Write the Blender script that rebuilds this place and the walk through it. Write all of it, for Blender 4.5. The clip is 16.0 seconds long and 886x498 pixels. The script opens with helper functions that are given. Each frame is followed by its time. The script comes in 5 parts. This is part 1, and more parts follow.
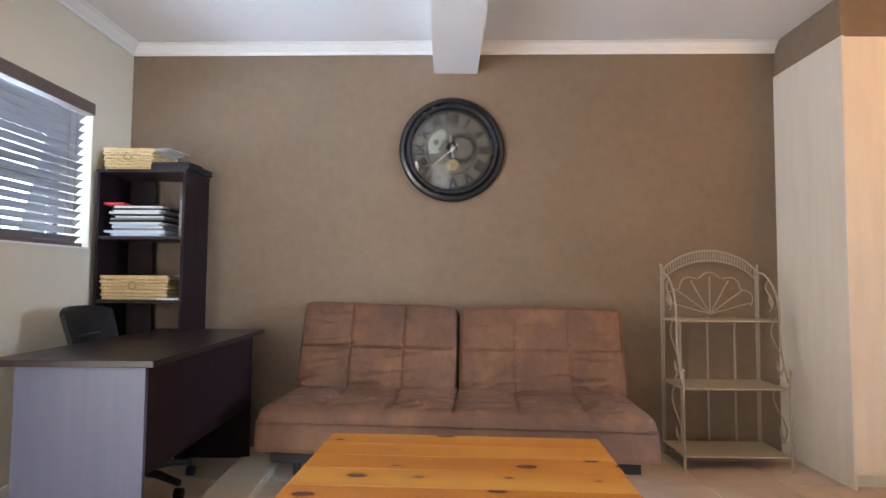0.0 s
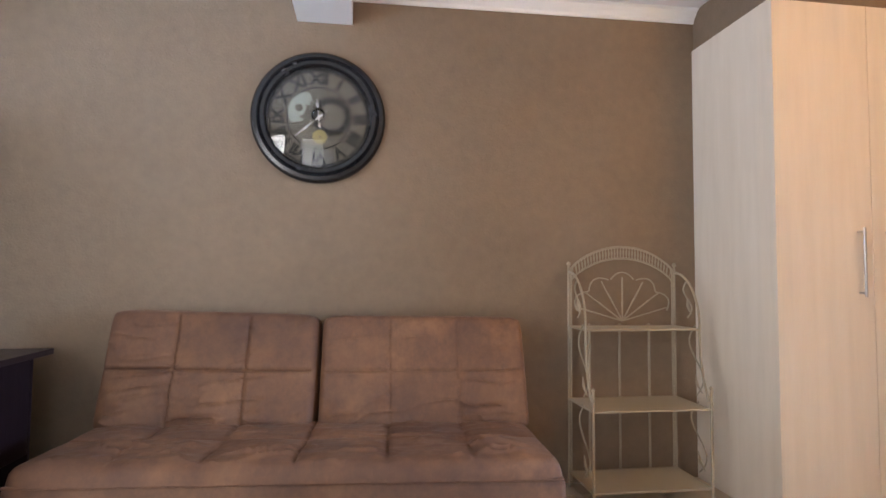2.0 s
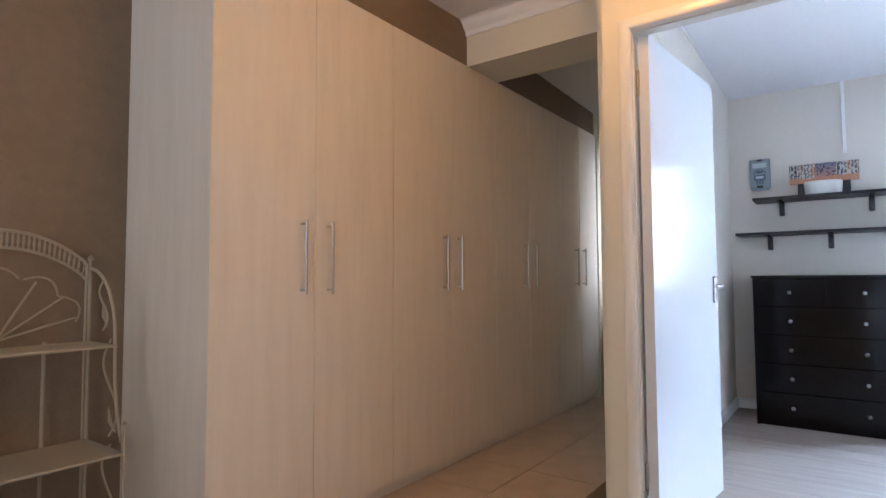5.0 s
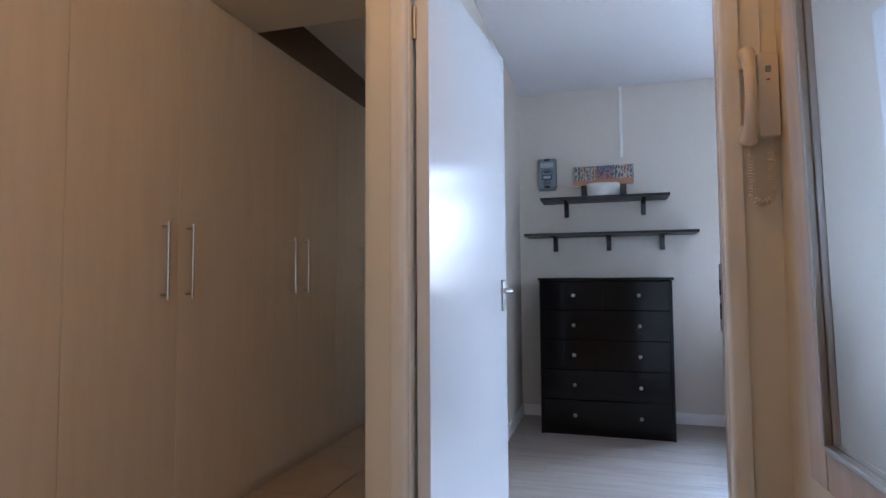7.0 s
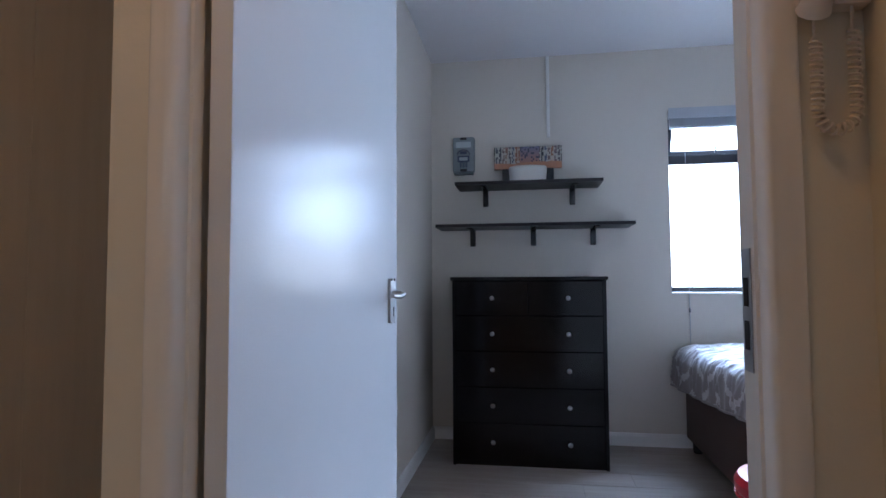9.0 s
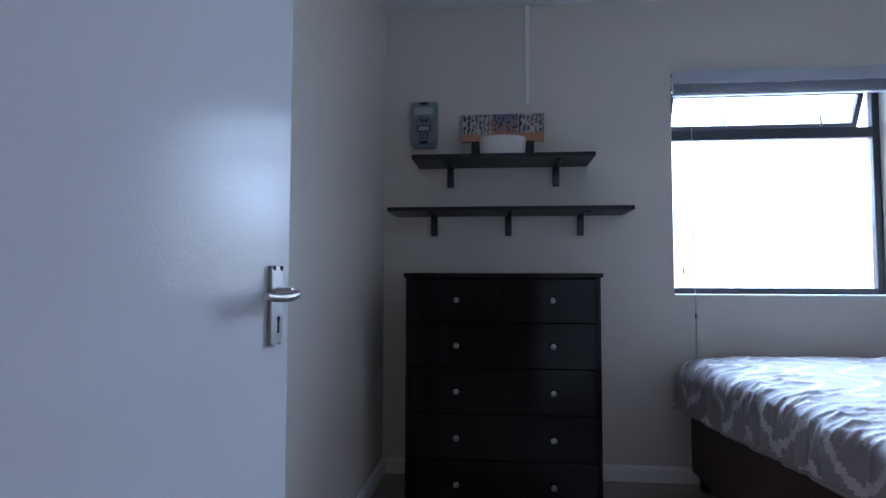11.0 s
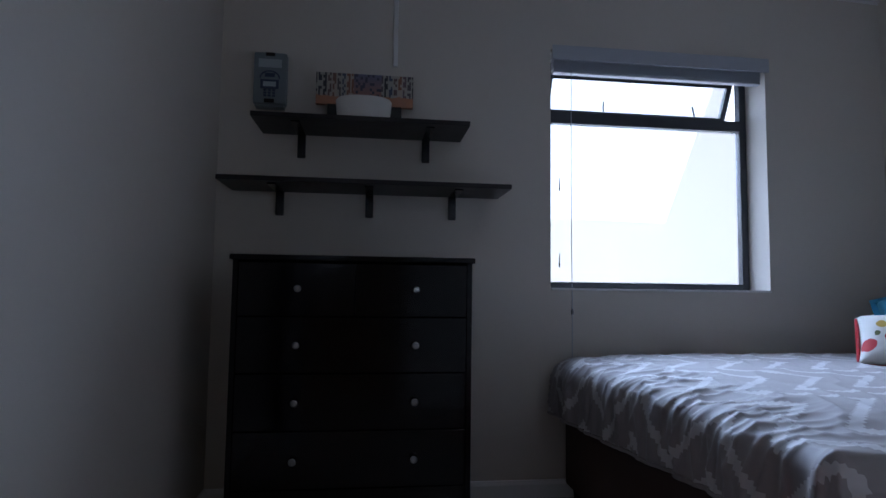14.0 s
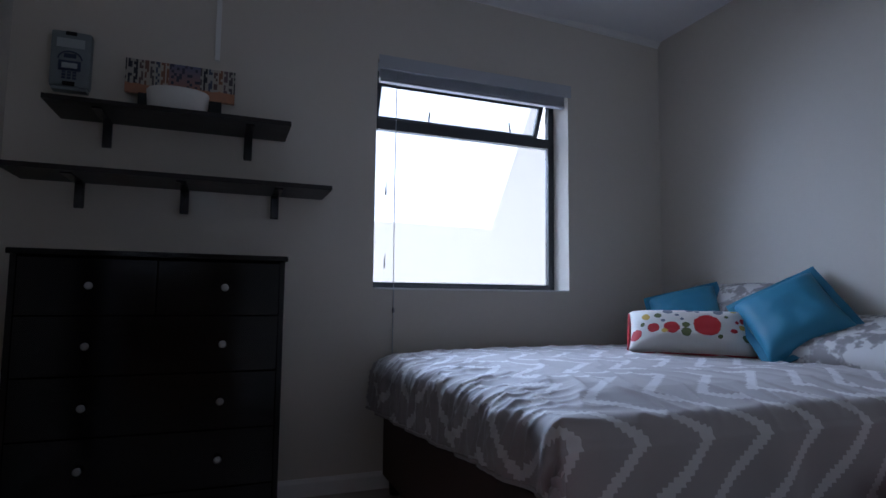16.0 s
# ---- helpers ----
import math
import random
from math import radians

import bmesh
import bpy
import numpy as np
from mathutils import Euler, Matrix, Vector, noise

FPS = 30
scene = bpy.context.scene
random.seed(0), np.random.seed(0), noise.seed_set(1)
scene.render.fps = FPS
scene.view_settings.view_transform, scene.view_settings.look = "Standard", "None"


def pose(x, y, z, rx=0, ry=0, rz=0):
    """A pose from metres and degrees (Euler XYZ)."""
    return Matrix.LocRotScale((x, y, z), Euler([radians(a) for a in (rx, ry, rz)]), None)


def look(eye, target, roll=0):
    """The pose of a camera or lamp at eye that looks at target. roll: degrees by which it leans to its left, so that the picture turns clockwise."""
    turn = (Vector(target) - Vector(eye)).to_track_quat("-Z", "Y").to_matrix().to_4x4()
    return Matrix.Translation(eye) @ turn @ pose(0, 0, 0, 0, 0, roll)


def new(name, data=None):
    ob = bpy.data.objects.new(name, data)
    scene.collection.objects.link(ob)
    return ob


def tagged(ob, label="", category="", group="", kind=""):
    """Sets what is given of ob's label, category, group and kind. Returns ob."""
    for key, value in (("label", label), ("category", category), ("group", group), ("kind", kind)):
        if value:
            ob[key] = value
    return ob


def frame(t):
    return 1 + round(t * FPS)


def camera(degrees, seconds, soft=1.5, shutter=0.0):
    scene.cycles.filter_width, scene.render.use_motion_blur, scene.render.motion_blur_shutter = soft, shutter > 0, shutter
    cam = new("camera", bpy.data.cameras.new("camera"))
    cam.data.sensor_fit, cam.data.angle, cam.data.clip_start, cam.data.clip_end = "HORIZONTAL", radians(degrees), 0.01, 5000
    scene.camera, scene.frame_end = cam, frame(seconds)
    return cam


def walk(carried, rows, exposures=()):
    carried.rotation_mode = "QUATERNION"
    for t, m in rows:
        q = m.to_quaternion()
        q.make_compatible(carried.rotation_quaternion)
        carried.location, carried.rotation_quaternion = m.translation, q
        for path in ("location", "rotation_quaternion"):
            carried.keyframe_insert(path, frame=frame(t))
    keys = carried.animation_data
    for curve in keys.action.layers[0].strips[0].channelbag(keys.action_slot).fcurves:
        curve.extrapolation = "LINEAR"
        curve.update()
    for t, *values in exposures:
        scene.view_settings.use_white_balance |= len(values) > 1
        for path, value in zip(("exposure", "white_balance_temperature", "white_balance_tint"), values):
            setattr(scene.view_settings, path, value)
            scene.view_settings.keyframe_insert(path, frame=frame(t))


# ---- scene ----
cam = camera(76.5, 16.0)
# seconds, x, y, z, yaw, pitch, roll
PATH = [
    (0.0, -0.116, 0.148, 1.047, 0.52, 3.05, -0.45),
    (0.5, -0.082, 0.325, 1.047, 0.42, 2.99, -0.44),
    (1.0, -0.059, 0.534, 1.060, -0.44, 2.97, -0.45),
    (1.5, 0.001, 0.672, 1.052, -3.41, 3.00, -0.51),
    (2.0, 0.136, 0.810, 1.059, -8.05, 3.02, -0.46),
    (2.5, 0.227, 0.901, 1.046, -14.37, 3.34, -0.24),
    (3.0, 0.294, 1.002, 1.042, -23.87, 3.61, 0.03),
    (3.5, 0.373, 1.151, 1.054, -34.88, 3.41, 0.05),
    (4.0, 0.508, 1.166, 1.060, -42.80, 3.07, 0.12),
    (4.5, 0.661, 1.182, 1.062, -48.32, 3.03, 0.27),
    (5.0, 0.822, 1.223, 1.055, -53.96, 3.04, 0.27),
    (7.5, 1.693, 1.361, 1.068, -76.97, 3.01, 0.40),
    (8.0, 1.871, 1.368, 1.064, -79.46, 2.98, 0.38),
    (8.5, 2.062, 1.363, 1.060, -80.66, 3.01, 0.31),
    (9.0, 2.249, 1.375, 1.061, -81.31, 3.00, 0.31),
    (11.5, 3.132, 1.425, 1.030, -86.07, 3.19, -0.33),
    (12.0, 3.291, 1.441, 1.019, -87.75, 3.29, -0.48),
    (12.5, 3.365, 1.422, 1.006, -89.19, 3.23, -0.57),
    (13.0, 3.417, 1.379, 0.975, -90.99, 3.72, -0.69),
    (13.5, 3.421, 1.348, 0.966, -93.70, 3.76, -0.71),
    (14.0, 3.408, 1.319, 0.952, -97.11, 4.07, -0.74),
    (14.5, 3.388, 1.281, 0.948, -100.18, 4.19, -0.67),
    (15.0, 3.355, 1.234, 0.933, -103.86, 4.45, -0.66),
    (15.5, 3.315, 1.192, 0.926, -107.41, 4.53, -0.68),
    (16.0, 3.283, 1.155, 0.927, -111.05, 4.75, -0.66),
]
# seconds, stops, kelvin, tint
EXPOSURES = [(0.0, 0.18, 6200, 11), (2.5, 0.20, 5950, 11), (4.0, -0.02, 5900, 11), (5.0, -0.42, 5950, 12), (7.5, -1.2, 5800, 13), (8.5, -1.48, 5720, 13), (9.2, -1.8, 5720, 14),
             (11.5, -2.62, 5750, 15), (12.5, -3.1, 5800, 16), (14.0, -3.6, 6050, 17), (16.0, -3.7, 6250, 18)]
walk(cam, [(t, pose(x, y, z, 90 + pitch, roll, yaw)) for t, x, y, z, yaw, pitch, roll in PATH], EXPOSURES)

# ---- world and light ----
world = bpy.data.worlds.new("sky")
scene.world = world
world.use_nodes = True
sky = world.node_tree.nodes.new("ShaderNodeTexSky")
sky.sky_type, sky.sun_disc = "NISHITA", False
sky.sun_elevation, sky.sun_rotation = radians(48), radians(200)
background = world.node_tree.nodes["Background"]
background.inputs["Strength"].default_value = 0.1
world.node_tree.links.new(sky.outputs["Color"], background.inputs["Color"])
sun = new("sun", bpy.data.lights.new("sun", "SUN"))
sun.data.energy, sun.data.angle, sun.data.color = 2.5, radians(0.5), (1.0, 0.95, 0.88)
sun.matrix_world = look((0, 0, 0), (0.25, 0.7, -0.82))


def window_light(name, eye, target, wide, high, watts, colour):
    """Daylight that stands in an opening of the building."""
    lamp = new(name, bpy.data.lights.new(name, "AREA"))
    lamp.data.shape, lamp.data.size, lamp.data.size_y = "RECTANGLE", wide, high
    lamp.data.energy, lamp.data.color = watts, colour
    lamp.matrix_world = look(eye, target)
    return lamp


BLUE_DAY = (0.52, 0.71, 1.0)
window_light("bedroom_window_light", (6.68, -0.09, 1.86), (5.50, -0.20, 1.08), 1.20, 1.05, 600, BLUE_DAY).data.spread = radians(140)
window_light("study_window_light", (-2.48, 2.60, 1.65), (0.0, 2.90, 1.05), 1.7, 1.0, 140, (0.62, 0.78, 1.0))
window_light("garden_door_light", (-1.0, -2.55, 1.15), (-0.9, 3.0, 1.1), 1.5, 2.0, 25, (1.0, 0.95, 0.90))
# Added fill for the sofa wall and desk; its doorway is unseen.
window_light("patio_door_light", (-2.47, 0.25, 1.10), (-0.95, 3.6, 0.95), 1.5, 2.0, 64, (1.0, 0.95, 0.88)).data.spread = radians(140)
window_light("back_door_light", (6.30, 2.50, 1.55), (4.0, 2.55, 1.45), 0.62, 1.0, 0.2, BLUE_DAY)

# ---- materials ----
def nodes_of(name):
    m = bpy.data.materials.new(name)
    m.use_nodes = True
    t = m.node_tree
    return m, t, t.nodes["Principled BSDF"]


def add(t, kind, **values):
    n = t.nodes.new(kind)
    for key, value in values.items():
        n.inputs[key].default_value = value
    return n


def coords(t, scale=(1, 1, 1), space="Object", turn=(0, 0, 0)):
    c = t.nodes.new("ShaderNodeTexCoord")
    mp = add(t, "ShaderNodeMapping", Scale=scale, Rotation=turn)
    t.links.new(c.outputs[space], mp.inputs["Vector"])
    return mp.outputs["Vector"]


def noise_of(t, vector, scale, detail=4.0, rough=0.55):
    n = add(t, "ShaderNodeTexNoise", Scale=scale, Detail=detail, Roughness=rough)
    t.links.new(vector, n.inputs["Vector"])
    return n.outputs["Fac"]


def ramp(t, fac, stops):
    r = t.nodes.new("ShaderNodeValToRGB")
    while len(r.color_ramp.elements) < len(stops):
        r.color_ramp.elements.new(0.5)
    for e, (at, colour) in zip(r.color_ramp.elements, stops):
        e.position, e.color = at, (*colour, 1)
    t.links.new(fac, r.inputs["Fac"])
    return r.outputs["Color"]


def mixed(t, fac, a, b, mode="MIX"):
    m = t.nodes.new("ShaderNodeMix")
    m.data_type, m.blend_type = "RGBA", mode
    for socket, value in ((m.inputs[0], fac), (m.inputs[6], a), (m.inputs[7], b)):
        if isinstance(value, (int, float)):
            socket.default_value = value
        elif isinstance(value, tuple):
            socket.default_value = (*value, 1)
        else:
            t.links.new(value, socket)
    return m.outputs[2]


def maths(t, op, a, b=None, c=None):
    m = t.nodes.new("ShaderNodeMath")
    m.operation = op
    for socket, value in zip(m.inputs, (a, b, c)):
        if value is None:
            continue
        if isinstance(value, (int, float)):
            socket.default_value = value
        else:
            t.links.new(value, socket)
    return m.outputs[0]


def bumped(t, shader, height, strength, distance=0.01):
    b = add(t, "ShaderNodeBump", Strength=strength, Distance=distance)
    t.links.new(height, b.inputs["Height"])
    t.links.new(b.outputs["Normal"], shader.inputs["Normal"])


def plain(name, colour, rough=0.5, metal=0.0, vary=0.10, scale=6.0, grain=60.0, bump=0.05, coat=0.0, spec=0.5, stretch=(1, 1, 1)):
    """A surface of one colour with broad and fine variation and a little relief."""
    m, t, s = nodes_of(name)
    v = coords(t, stretch)
    broad, fine = noise_of(t, v, scale), noise_of(t, v, grain, 3.0)
    dark = tuple(c * (1 - vary) for c in colour)
    light = tuple(min(1, c * (1 + vary)) for c in colour)
    col = mixed(t, broad, dark, light)
    col = mixed(t, 0.35, col, mixed(t, fine, dark, light))
    t.links.new(col, s.inputs["Base Color"])
    r = maths(t, "MULTIPLY_ADD", broad, 0.16, max(0.02, rough - 0.08))
    t.links.new(r, s.inputs["Roughness"])
    s.inputs["Metallic"].default_value = metal
    s.inputs["Coat Weight"].default_value = coat
    s.inputs["Specular IOR Level"].default_value = spec
    if bump:
        bumped(t, s, fine, bump, 0.004)
    return m


def plaster(name, colour, vary, coarse, bump, rough=0.7, spec=0.35):
    """Painted plaster: cloudy colour, a rolled or trowelled relief."""
    m, t, s = nodes_of(name)
    v = coords(t)
    cloud, spots, grain = noise_of(t, v, 1.3, 5.0), noise_of(t, v, coarse, 6.0, 0.65), noise_of(t, v, coarse * 6, 3.0)
    dark, light = tuple(c * (1 - vary) for c in colour), tuple(min(1, c * (1 + vary)) for c in colour)
    col = mixed(t, 0.5, mixed(t, cloud, dark, light), mixed(t, spots, dark, light))
    t.links.new(col, s.inputs["Base Color"])
    s.inputs["Roughness"].default_value, s.inputs["Specular IOR Level"].default_value = rough, spec
    bumped(t, s, maths(t, "MULTIPLY_ADD", grain, 0.5, spots), bump, 0.006)
    return m


BROWN_PLASTER = plaster("brown_textured_plaster", (0.204, 0.147, 0.099), 0.34, 16.0, 0.6, 0.62)
CREAM_WALL = plaster("cream_wall_paint", (0.66, 0.607, 0.482), 0.04, 30.0, 0.12, 0.5)
BEDROOM_WALL = plaster("off_white_wall_paint", (0.65, 0.598, 0.53), 0.04, 30.0, 0.12, 0.55)
CEILING_WHITE = plaster("ceiling_paint", (0.80, 0.80, 0.81), 0.02, 20.0, 0.05, 0.75)
TRIM_WHITE = plain("white_trim_paint", (0.80, 0.79, 0.77), 0.4, bump=0.03, vary=0.03)
FRAME_CREAM = plain("cream_gloss_frame_paint", (0.73, 0.70, 0.63), 0.12, bump=0.04, vary=0.04)
OUTDOOR = plain("pale_paving", (0.45, 0.43, 0.40), 0.8)


def tile_material():
    m, t, s = nodes_of("cream_ceramic_tile")
    v = coords(t)
    info = t.nodes.new("ShaderNodeObjectInfo")
    cloud, fine = noise_of(t, v, 5.0, 5.0), noise_of(t, v, 45.0)
    col = ramp(t, cloud, ((0.25, (0.48, 0.37, 0.265)), (0.55, (0.58, 0.455, 0.335)), (0.8, (0.63, 0.52, 0.40))))
    col = mixed(t, maths(t, "MULTIPLY", info.outputs["Random"], 0.22), col, (0.52, 0.41, 0.31))
    t.links.new(col, s.inputs["Base Color"])
    t.links.new(maths(t, "MULTIPLY_ADD", fine, 0.2, 0.22), s.inputs["Roughness"])
    bumped(t, s, fine, 0.05, 0.002)
    return m


def plank_material(name, tones, along="Y", rough=0.35, bump=0.06, spec=0.5):
    """Wood laid in boards: grain stretched along the board, tone varied from board to board."""
    m, t, s = nodes_of(name)
    squeeze = {"X": (1.2, 14, 14), "Y": (14, 1.2, 14), "Z": (14, 14, 1.2)}[along]
    v = coords(t, squeeze)
    info = t.nodes.new("ShaderNodeObjectInfo")
    shift = t.nodes.new("ShaderNodeVectorMath")
    shift.operation = "ADD"
    t.links.new(v, shift.inputs[0])
    comb = t.nodes.new("ShaderNodeCombineXYZ")
    t.links.new(maths(t, "MULTIPLY", info.outputs["Random"], 37.0), comb.inputs[0])
    t.links.new(comb.outputs[0], shift.inputs[1])
    grain, fine = noise_of(t, shift.outputs[0], 1.4, 6.0, 0.6), noise_of(t, shift.outputs[0], 7.0, 4.0)
    col = ramp(t, grain, ((0.25, tones[0]), (0.5, tones[1]), (0.75, tones[2])))
    col = mixed(t, maths(t, "MULTIPLY", fine, 0.35), col, tones[0])
    t.links.new(col, s.inputs["Base Color"])
    t.links.new(maths(t, "MULTIPLY_ADD", fine, 0.18, rough - 0.08), s.inputs["Roughness"])
    s.inputs["Specular IOR Level"].default_value = spec
    bumped(t, s, fine, bump, 0.002)
    return m


TILE = tile_material()
GROUT = plain("tile_grout", (0.20, 0.165, 0.13), 0.9, bump=0.2)
LAMINATE_FLOOR = plank_material("grey_oak_laminate", ((0.23, 0.19, 0.16), (0.31, 0.265, 0.23), (0.38, 0.335, 0.295)), "Y", 0.36)
WASHED_WOOD = plank_material("whitewashed_wood_board", ((0.655, 0.577, 0.482), (0.705, 0.627, 0.529), (0.745, 0.667, 0.571)), "Z", 0.42, 0.03, 0.4)
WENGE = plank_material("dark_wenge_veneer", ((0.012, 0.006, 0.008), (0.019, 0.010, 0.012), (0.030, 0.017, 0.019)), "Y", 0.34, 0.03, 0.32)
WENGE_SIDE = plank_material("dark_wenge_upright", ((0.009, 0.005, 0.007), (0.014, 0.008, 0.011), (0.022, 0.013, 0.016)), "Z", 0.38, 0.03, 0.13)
# Bluish daylight sheen on the dark veneer is put into these tones.
WENGE_SHEEN = plank_material("wenge_blue_sheen", ((0.066, 0.071, 0.118), (0.076, 0.081, 0.136), (0.085, 0.091, 0.150)), "Z", 0.42, 0.03)
BLACK_WOOD = plank_material("black_stained_wood", ((0.003, 0.002, 0.0022), (0.0045, 0.003, 0.003), (0.007, 0.0045, 0.0045)), "Y", 0.13, 0.015, 0.20)
SHELF_WOOD = plank_material("dark_shelf_wood", ((0.010, 0.008, 0.009), (0.018, 0.015, 0.016), (0.030, 0.026, 0.027)), "Y", 0.4, 0.04, 0.3)
BROWN_DOOR = plank_material("brown_stained_timber", ((0.045, 0.018, 0.010), (0.075, 0.032, 0.018), (0.11, 0.05, 0.03)), "Z", 0.4)


def pine_material():
    m, t, s = nodes_of("varnished_pine")
    info = t.nodes.new("ShaderNodeObjectInfo")
    comb = t.nodes.new("ShaderNodeCombineXYZ")
    t.links.new(maths(t, "MULTIPLY", info.outputs["Random"], 23.0), comb.inputs[0])
    t.links.new(maths(t, "MULTIPLY", info.outputs["Random"], 11.0), comb.inputs[1])

    def shifted(v):
        n = t.nodes.new("ShaderNodeVectorMath")
        n.operation = "ADD"
        t.links.new(v, n.inputs[0])
        t.links.new(comb.outputs[0], n.inputs[1])
        return n.outputs[0]

    v = shifted(coords(t, (0.7, 4.0, 4.0)))
    grain, fine = noise_of(t, v, 1.0, 1.5), noise_of(t, v, 7.0, 5.0)
    col = ramp(t, grain, ((0.22, (0.47, 0.155, 0.016)), (0.52, (0.58, 0.228, 0.026)), (0.76, (0.68, 0.33, 0.050))))
    col = mixed(t, maths(t, "MULTIPLY", fine, 0.07), col, (0.36, 0.11, 0.015))
    vor = add(t, "ShaderNodeTexVoronoi", Scale=1.0)
    vor.voronoi_dimensions = "2D"
    t.links.new(shifted(coords(t, (3.4, 6.5, 1.0))), vor.inputs["Vector"])
    tint = t.nodes.new("ShaderNodeSeparateColor")
    t.links.new(vor.outputs["Color"], tint.inputs[0])
    swell = maths(t, "MULTIPLY_ADD", tint.outputs[0], 0.17, -0.045)
    rough_edge = maths(t, "MULTIPLY_ADD", noise_of(t, coords(t, (26, 26, 26)), 1.0, 3.0), 0.05, -0.025)
    size = maths(t, "SUBTRACT", maths(t, "ADD", vor.outputs["Distance"], rough_edge), swell)
    knot = ramp(t, size, ((0.0, (1, 1, 1)), (0.04, (0, 0, 0))))
    halo = ramp(t, size, ((0.0, (1, 1, 1)), (0.17, (0, 0, 0))))
    col = mixed(t, maths(t, "MULTIPLY", halo, 0.25), col, (0.36, 0.10, 0.012))
    col = mixed(t, maths(t, "MULTIPLY", knot, 0.85), col, (0.085, 0.013, 0.006))
    t.links.new(col, s.inputs["Base Color"])
    t.links.new(maths(t, "MULTIPLY_ADD", fine, 0.12, 0.18), s.inputs["Roughness"])
    s.inputs["Coat Weight"].default_value = 0.4
    bumped(t, s, fine, 0.04, 0.002)
    return m


def suede_material():
    """Distressed brown suede with darker rubbed clouds."""
    m, t, s = nodes_of("distressed_brown_suede")
    v = coords(t)
    cloud, spots, nap = noise_of(t, v, 4.0, 6.0, 0.6), noise_of(t, coords(t, (1.0, 1.0, 0.8)), 13.0, 7.0, 0.7), noise_of(t, v, 300.0, 2.0)
    col = ramp(t, cloud, ((0.30, (0.082, 0.037, 0.020)), (0.48, (0.138, 0.063, 0.030)), (0.68, (0.196, 0.094, 0.044))))
    dark = ramp(t, spots, ((0.40, (0, 0, 0)), (0.74, (1, 1, 1))))
    col = mixed(t, maths(t, "MULTIPLY", dark, 0.8), col, (0.066, 0.029, 0.020))
    t.links.new(col, s.inputs["Base Color"])
    s.inputs["Roughness"].default_value = 0.72
    s.inputs["Sheen Weight"].default_value = 0.08
    s.inputs["Sheen Roughness"].default_value = 0.45
    s.inputs["Sheen Tint"].default_value = (0.75, 0.52, 0.40, 1)
    bumped(t, s, maths(t, "MULTIPLY_ADD", nap, 0.2, spots), 0.25, 0.004)
    return m


def chevron_material():
    """Taupe duvet cover with pale stepped zigzag bands, laid out on its own sheet."""
    m, t, s = nodes_of("zigzag_duvet_cotton")
    uv = t.nodes.new("ShaderNodeTexCoord")
    sep = t.nodes.new("ShaderNodeSeparateXYZ")
    t.links.new(uv.outputs["UV"], sep.inputs[0])
    step = maths(t, "SNAP", sep.outputs[0], 0.012)
    zig = maths(t, "PINGPONG", maths(t, "ADD", step, 5.05), 0.20)
    along = maths(t, "MULTIPLY_ADD", zig, 1.15, sep.outputs[1])
    band = maths(t, "PINGPONG", maths(t, "ADD", along, 7.0), 0.098)
    jag = maths(t, "MULTIPLY", maths(t, "PINGPONG", maths(t, "ADD", sep.outputs[0], 9.0), 0.008), 0.25)
    pale = maths(t, "LESS_THAN", maths(t, "ADD", band, jag), 0.023)
    v = coords(t)
    fine, broad = noise_of(t, v, 380.0, 2.0), noise_of(t, v, 5.0)
    base = mixed(t, broad, (0.275, 0.243, 0.240), (0.33, 0.295, 0.29))
    col = mixed(t, maths(t, "MULTIPLY", pale, 0.85), base, (0.62, 0.60, 0.60))
    t.links.new(col, s.inputs["Base Color"])
    s.inputs["Roughness"].default_value = 0.62
    s.inputs["Sheen Weight"].default_value = 0.25
    bumped(t, s, fine, 0.1, 0.001)
    return m


